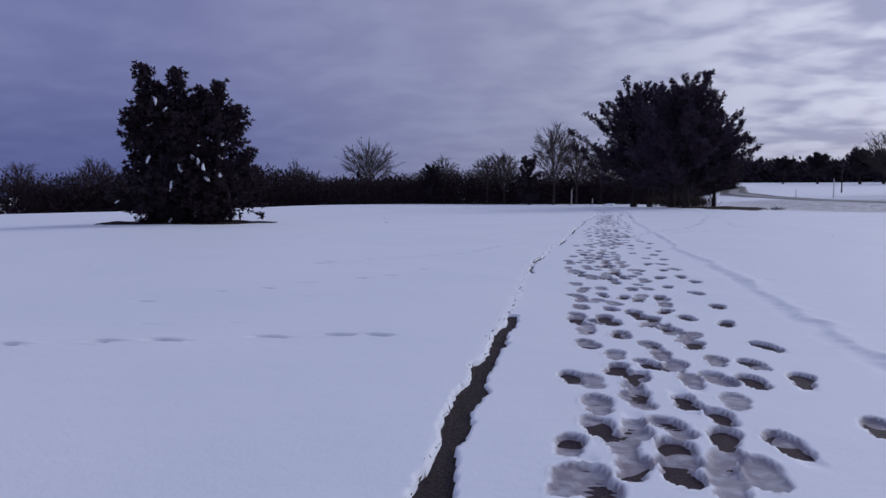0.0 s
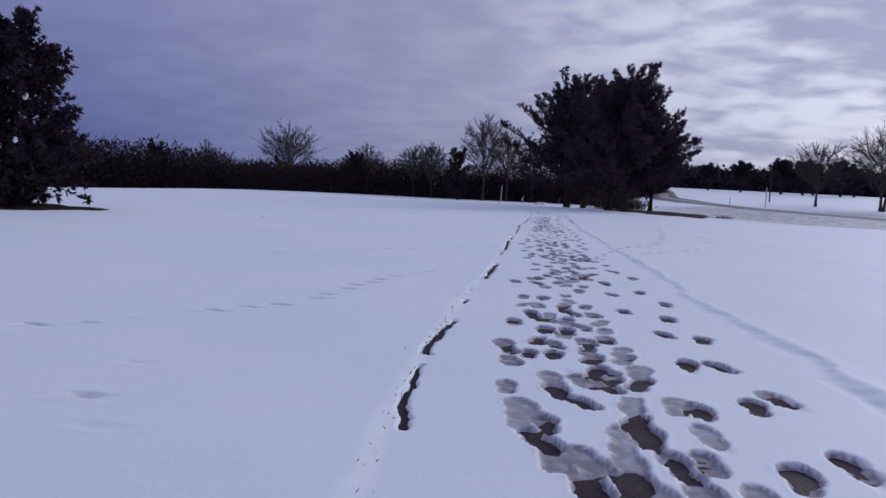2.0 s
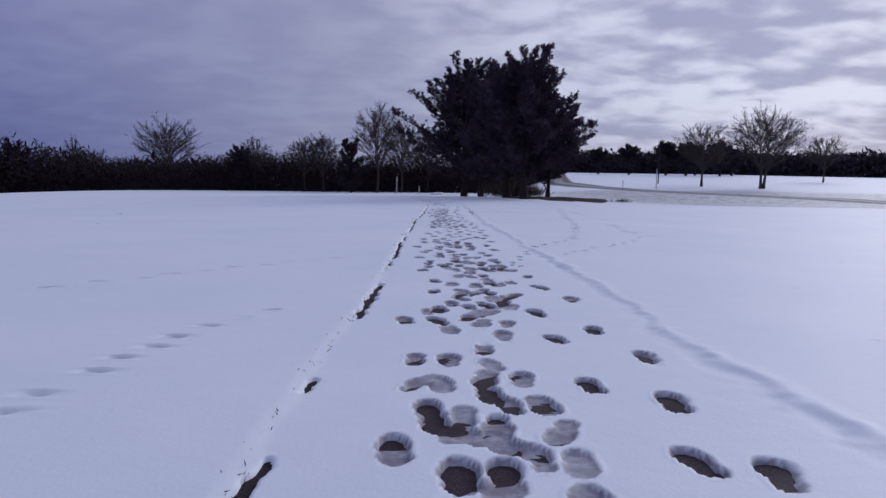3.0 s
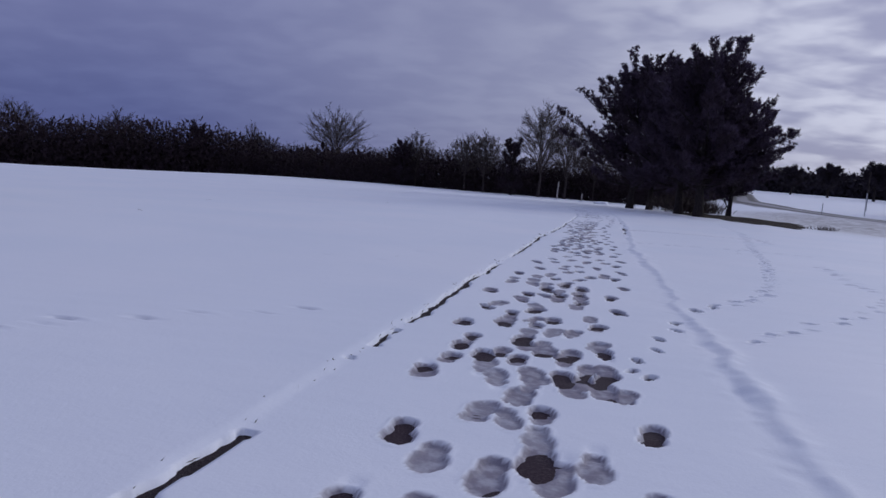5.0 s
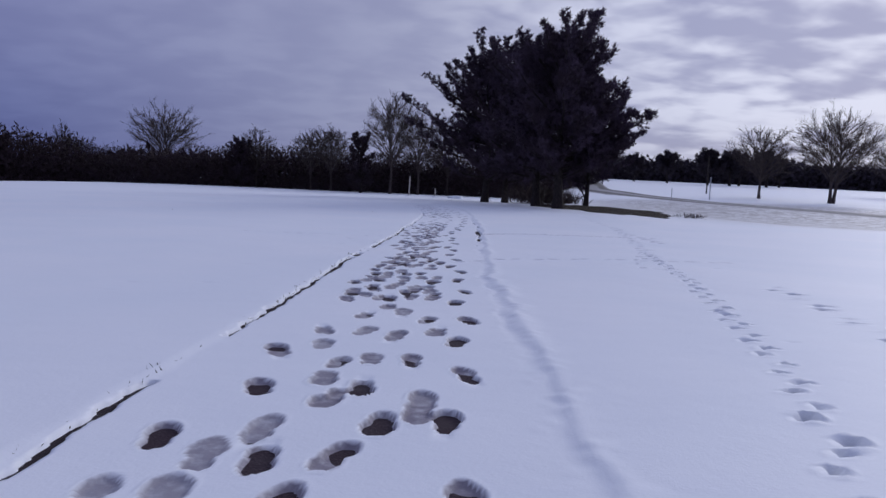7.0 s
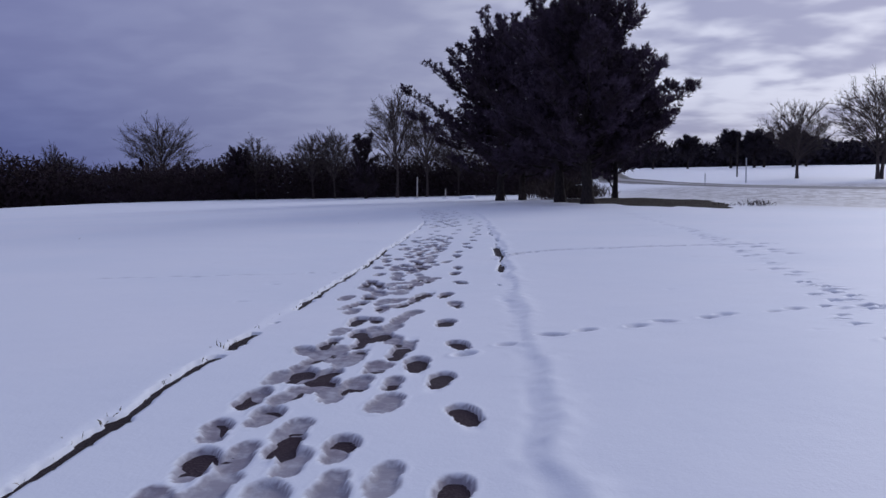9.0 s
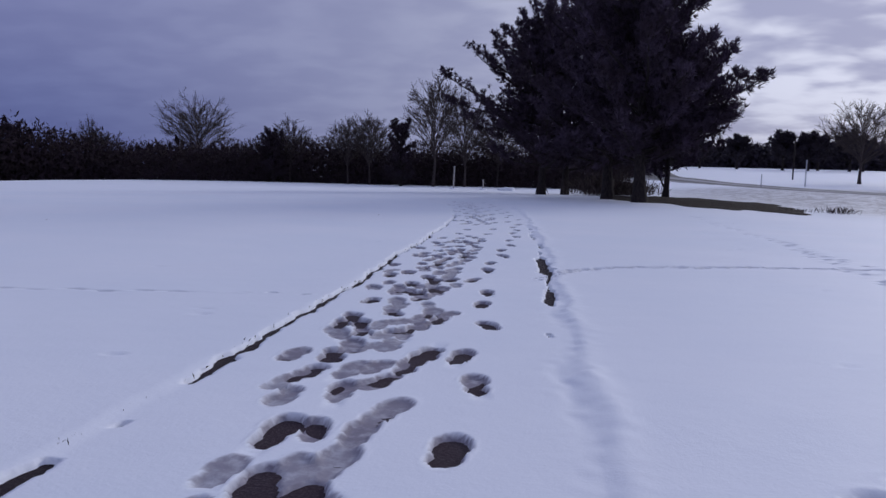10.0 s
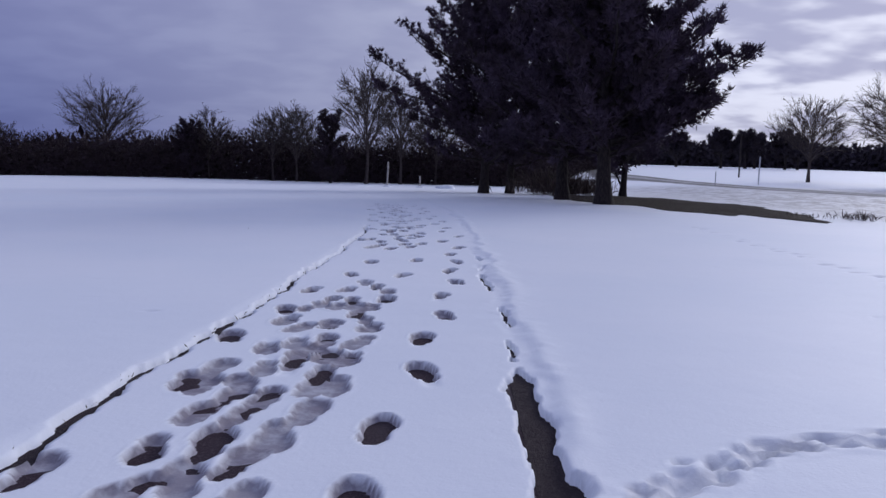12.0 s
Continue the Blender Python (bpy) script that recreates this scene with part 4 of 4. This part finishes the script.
# ---------------------------------------------------------------- woods beyond the field
def thicket(name, points, height, deep, count, seed, mat, label, leaf=(0.5, 0.05), upright=1.0):
    """A long hedge of brush as one mass of stems and twigs."""
    rng = np.random.RandomState(seed)
    pts = np.array(points, dtype=float)
    t = np.concatenate([[0], np.cumsum(np.hypot(*np.diff(pts, axis=0).T))])
    s = rng.uniform(0, t[-1], count)
    x = np.interp(s, t, pts[:, 0]) + rng.uniform(0, deep, count) * 0.3
    y = np.interp(s, t, pts[:, 1]) + rng.uniform(0, deep, count)
    top = height * (0.90 + 0.16 * wave(s * 0.16, s * 0, seed, 4) + 0.16 * wave(s * 1.3, y * 0.9, seed + 1, 3))
    z = rng.uniform(0, 1, count) ** 1.05 * top
    c = np.stack([x, y, land(x, y) + z - 0.1], axis=-1)
    d = rng.normal(0, 0.45, (count, 3)) + np.array([0, 0, upright])
    v, f = blades(c, d, leaf[0] * rng.uniform(0.5, 1.8, count), leaf[1] * rng.uniform(0.6, 1.6, count), rng)
    ob = mesh_object(name, v, f, mat)
    return tagged(ob, label, "woods", kind="stuff")


thicket("far_woods", [(-75, 68), (-52, 88), (-45, 92), (-22, 96), (-6, 94), (4, 96), (16, 130)], 4.7, 9.0, 150000, 3, BRUSH, "dark leafless thicket along the far side of the field", (0.30, 0.075), 0.35)
thicket("far_woods", [(-75, 72), (-52, 92), (-45, 96), (-22, 100), (-6, 98), (4, 100), (16, 134)], 3.6, 6.0, 17000, 4, BRUSH, "dark heart of the leafless thicket beyond the field", (1.0, 0.45), 0.0)
thicket("far_woods", [(-130, 36), (-95, 52), (-75, 66), (-58, 82), (-48, 91)], 6.0, 8.0, 60000, 6, BRUSH, "taller dark leafless woods at the low end of the field", (0.5, 0.15), 0.3)
thicket("far_woods", [(8, 210), (60, 215), (110, 190), (170, 150), (260, 80)], 6.3, 16.0, 55000, 9, FARWOOD, "dark belt of distant conifer woods on the rise", (1.3, 0.62), 0.12)
thicket("far_woods", [(-320, -60), (-200, 0), (-130, 36)], 5.0, 12.0, 9000, 13, BRUSH, "dark leafless thicket along the far side of the field", (1.4, 0.4), 0.6)

WOODLAND = "leafless trees of the far woods"
bare_tree("bare_tree", -39.6, 104.5, 9.3, 8.6, 41, "round-crowned leafless tree rising above the thicket", WOODLAND, trunk_r=0.22, limbs=46)
bare_tree("bare_tree", -50, 100, 6.9, 3.2, 42, "small leafless tree rising above the thicket", WOODLAND, trunk_r=0.12, limbs=26)
bare_tree("bare_tree", -62, 88, 7.6, 5.5, 39, "leafless tree rising above the thicket", WOODLAND, trunk_r=0.14, limbs=34)
bare_tree("bare_tree", -70, 81, 8.0, 5.5, 38, "leafless tree rising above the thicket", WOODLAND, trunk_r=0.14, limbs=34)
bare_tree("bare_tree", -78, 76, 7.8, 5.0, 37, "leafless tree rising above the thicket", WOODLAND, trunk_r=0.14, limbs=30)
bare_tree("bare_tree", -46, 96, 5.6, 4.0, 49, "low leafless tree in the thicket", WOODLAND, trunk_r=0.10, limbs=24)
bare_tree("bare_tree", -9.3, 91, 10.0, 5.6, 43, "tall pale leafless tree behind the pine limb", WOODLAND, trunk_r=0.15, limbs=40, low=0.3)
bare_tree("bare_tree", -6.6, 93, 8.4, 5.0, 44, "tall pale leafless tree behind the pine limb", WOODLAND, trunk_r=0.13, limbs=34, low=0.3)
bare_tree("bare_tree", -16.5, 95, 7.2, 4.4, 45, "thin leafless tree in the thicket", WOODLAND, trunk_r=0.10, low=0.25)
bare_tree("bare_tree", -19.0, 96, 6.5, 4.4, 46, "thin leafless tree in the thicket", WOODLAND, trunk_r=0.10, low=0.25)
bare_tree("bare_tree", -25.5, 97, 6.5, 4.0, 47, "thin leafless tree in the thicket", WOODLAND, trunk_r=0.10, limbs=26)
bare_tree("bare_tree", -3.5, 95, 7.5, 5.0, 48, "thin leafless tree in the thicket", WOODLAND, trunk_r=0.10, low=0.25)
pine("evergreen_tree", -12.4, 90.5, 6.0, 1.9, 0.12, 0.3, 51, "small dark evergreen at the edge of the thicket", "", 34, mat=CEDAR)
pine("evergreen_tree", -52, 90, 6.0, 2.2, 0.12, 0.3, 53, "small dark evergreen at the edge of the thicket", "", 34, mat=CEDAR)
pine("evergreen_tree", -27, 96, 5.2, 1.8, 0.12, 0.3, 52, "small dark evergreen at the edge of the thicket", "", 30, mat=CEDAR)

# trees on the slope across the road
bare_tree("bare_tree", 29.8, 94.4, 7.2, 6.6, 61, "leafless tree standing alone on the snowy slope", "trees across the road", trunk_r=0.16, limbs=38, base=0.24)
bare_tree("bare_tree", 34.9, 89.2, 8.7, 7.8, 62, "leafless tree with two trunks on the snowy slope", "trees across the road", stems=2, trunk_r=0.18, limbs=56, base=0.22)
bare_tree("bare_tree", 60, 125, 7.5, 7.0, 63, "leafless tree far across the road", "trees across the road", trunk_r=0.15, limbs=34)
far = pine("pine_tree", 48, 172, 6.4, 3.4, 0.25, 2.0, 71, "rounded dark pine far across the snowy slope", "pines across the road", 26, tuft=0.75, per=4, mat=FARWOOD)
rng = np.random.RandomState(77)
for x, y, k in ((41, 178, 0.9), (52, 170, 1.05), (56, 176, 0.9), (60, 171, 1.0), (65, 177, 0.85), (35, 184, 0.8)):
    twin = copy_thing(far, pose(x, y, land1(x, y), 0, 0, rng.uniform(0, 360)))
    twin.scale = (k, k, k * rng.uniform(0.9, 1.1))


# ---------------------------------------------------------------- posts and stubs
def post(name, x, y, height, r, mat, label, lean=0.0, cap="flat", category="post"):
    z0 = land1(x, y)
    thing = empty(name, x, y, z0, label, category)
    zs = np.array([-0.2, 0.0, height * 0.5, height - r * 0.4, height])
    rad = np.array([r * 1.1, r * 1.05, r, r, r * 0.6])
    p = np.stack([lean * zs, 0.02 * np.sin(zs * 3), zs, rad], axis=-1)
    v, f = tubes([p], 8)
    mesh_object("shaft", v, [f, np.arange(32, 40)[None, :]], mat, thing, smooth=False)
    return thing


def snow_collar(thing, r):
    bm = bmesh.new()
    bmesh.ops.create_icosphere(bm, subdivisions=2, radius=1.0)
    for w in bm.verts:
        k = 1 + 0.2 * noise.noise(w.co * 1.7)
        w.co = Vector((w.co.x * r * k, w.co.y * r * k, w.co.z * r * 0.4 - 0.02))
    part("snow_mound", bm, SNOW, thing, "snow heaped round the foot", True)


stub = post("dead_trunk", -6.2, 80.6, 1.8, 0.06, PALE_BARK, "pale broken tree trunk at the edge of the woods", 0.03, category="tree trunk")
snow_collar(stub, 0.35)
stub = post("marker_post", -3.9, 81.5, 0.85, 0.055, PALE_BARK, "short pale post standing in the snow by the woods")
snow_collar(stub, 0.35)
post("sign_post", 21.4, 84.0, 2.1, 0.05, PALEPOST, "thin pale metal post beside the road")
post("sign_post", 16.9, 80.0, 1.0, 0.035, PALEPOST, "short thin metal stake beside the road")
post("utility_pole", 27.5, 105, 4.5, 0.08, BARK, "tall dark utility pole beyond the road", category="pole")


# ---------------------------------------------------------------- brush, twigs and grass
def tuft(name, x, y, n, height, spread, mat, label, category, seed, kind="", wide=0.012, zoff=0.0):
    rng = np.random.RandomState(seed)
    c = np.stack([rng.normal(0, spread * 0.4, n), rng.normal(0, spread * 0.4, n), np.full(n, -0.03)], axis=-1)
    d = np.stack([rng.normal(0, 0.45, n), rng.normal(0, 0.45, n), np.ones(n)], axis=-1)
    v, f = blades(c, d, height * rng.uniform(0.4, 1.1, n), wide * rng.uniform(0.7, 1.3, n), rng, 0.25)
    ob = mesh_object(name, v, f, mat)
    ob.location = (x, y, land1(x, y) + zoff)
    return tagged(ob, label, category, kind=kind)


tuft("shrub", 4.2, 66.0, 900, 2.0, 2.2, SHRUB, "low tan leafless shrub behind the pine trunks", "shrub", 81, "stuff", wide=0.05)
tuft("shrub", 6.1, 70.0, 600, 1.6, 1.8, SHRUB, "low tan leafless shrub behind the pine trunks", "shrub", 82, "stuff", wide=0.05)
tuft("brush_pile", 9.0, 46.2, 120, 0.38, 0.7, TWIG, "small heap of dead twigs lying in the snow", "brush", 83, "stuff", wide=0.02)
tuft("brush_pile", 8.2, 47.2, 50, 0.22, 0.5, TWIG, "small heap of dead twigs lying in the snow", "brush", 85, "stuff", wide=0.02)
rng = np.random.RandomState(91)
for k, y in enumerate((0.9, 1.3, 1.9, 2.5, 3.1, 6.0, 6.6, 8.4, 9.0, 9.3, 12.0, 15.7, 17.2, 17.9, 20.0, 25.9, 30.2, 33.6)):
    tuft("grass_tuft", float(left_edge(y)) - 0.07 + rng.normal(0, 0.015), y + rng.normal(0, 0.1), rng.randint(8, 18), rng.uniform(0.05, 0.10), 0.10, STRAW,
         "few dead grass blades poking out beside the path", "grass", 200 + k, "stuff", wide=0.006, zoff=0.0)
for k in range(24):
    side = -1 if k % 3 else 1
    x = rng.uniform(-3.5, -1.2) if side < 0 else rng.uniform(2.0, 5)
    if k > 12:
        x = rng.uniform(-16, -3)
    tuft("weed_stem", x, rng.uniform(4, 44), rng.randint(3, 7), rng.uniform(0.04, 0.11), 0.06, STRAW, "few dead weed stems poking through the snow", "weed", 300 + k, "stuff", wide=0.008)

# frosted grass along the edge of the snow
rng = np.random.RandomState(401)
n = 900
gyy = np.where(rng.uniform(size=n) < 0.35, rng.uniform(0.6, 9.5, n), rng.uniform(9.5, 40, n))
gyy += 0.12 * rng.normal(size=n) * np.sin(gyy * 7)
gxx = left_edge(gyy) - 0.055 + rng.normal(0, 0.022, n)
c = np.stack([gxx, gyy, np.full(n, -0.01)], axis=-1)
d = np.stack([rng.normal(0.25, 0.5, n), rng.normal(0, 0.5, n), np.ones(n)], axis=-1)
v, f = blades(c, d, rng.uniform(0.015, 0.05, n), rng.uniform(0.003, 0.007, n), rng, 0.2)
tagged(mesh_object("grass_fringe", v, f, STRAW), "fringe of dead grass blades along the edge of the snow", "grass", kind="stuff")


# small snow heap left at the far bend of the path
bm = bmesh.new()
bmesh.ops.create_icosphere(bm, subdivisions=3, radius=1.0)
for w in bm.verts:
    k = 1 + 0.35 * noise.noise(w.co * 1.6)
    w.co = Vector((w.co.x * 0.75 * k, w.co.y * 0.5 * k, w.co.z * 0.26 * k))
heap = part("snow_heap", bm, SNOW, None, "", True)
heap.location = (-1.9, 80.0, land1(-1.9, 80.0))
tagged(heap, "low heap of clean snow at the edge of the woods", "snow heap")
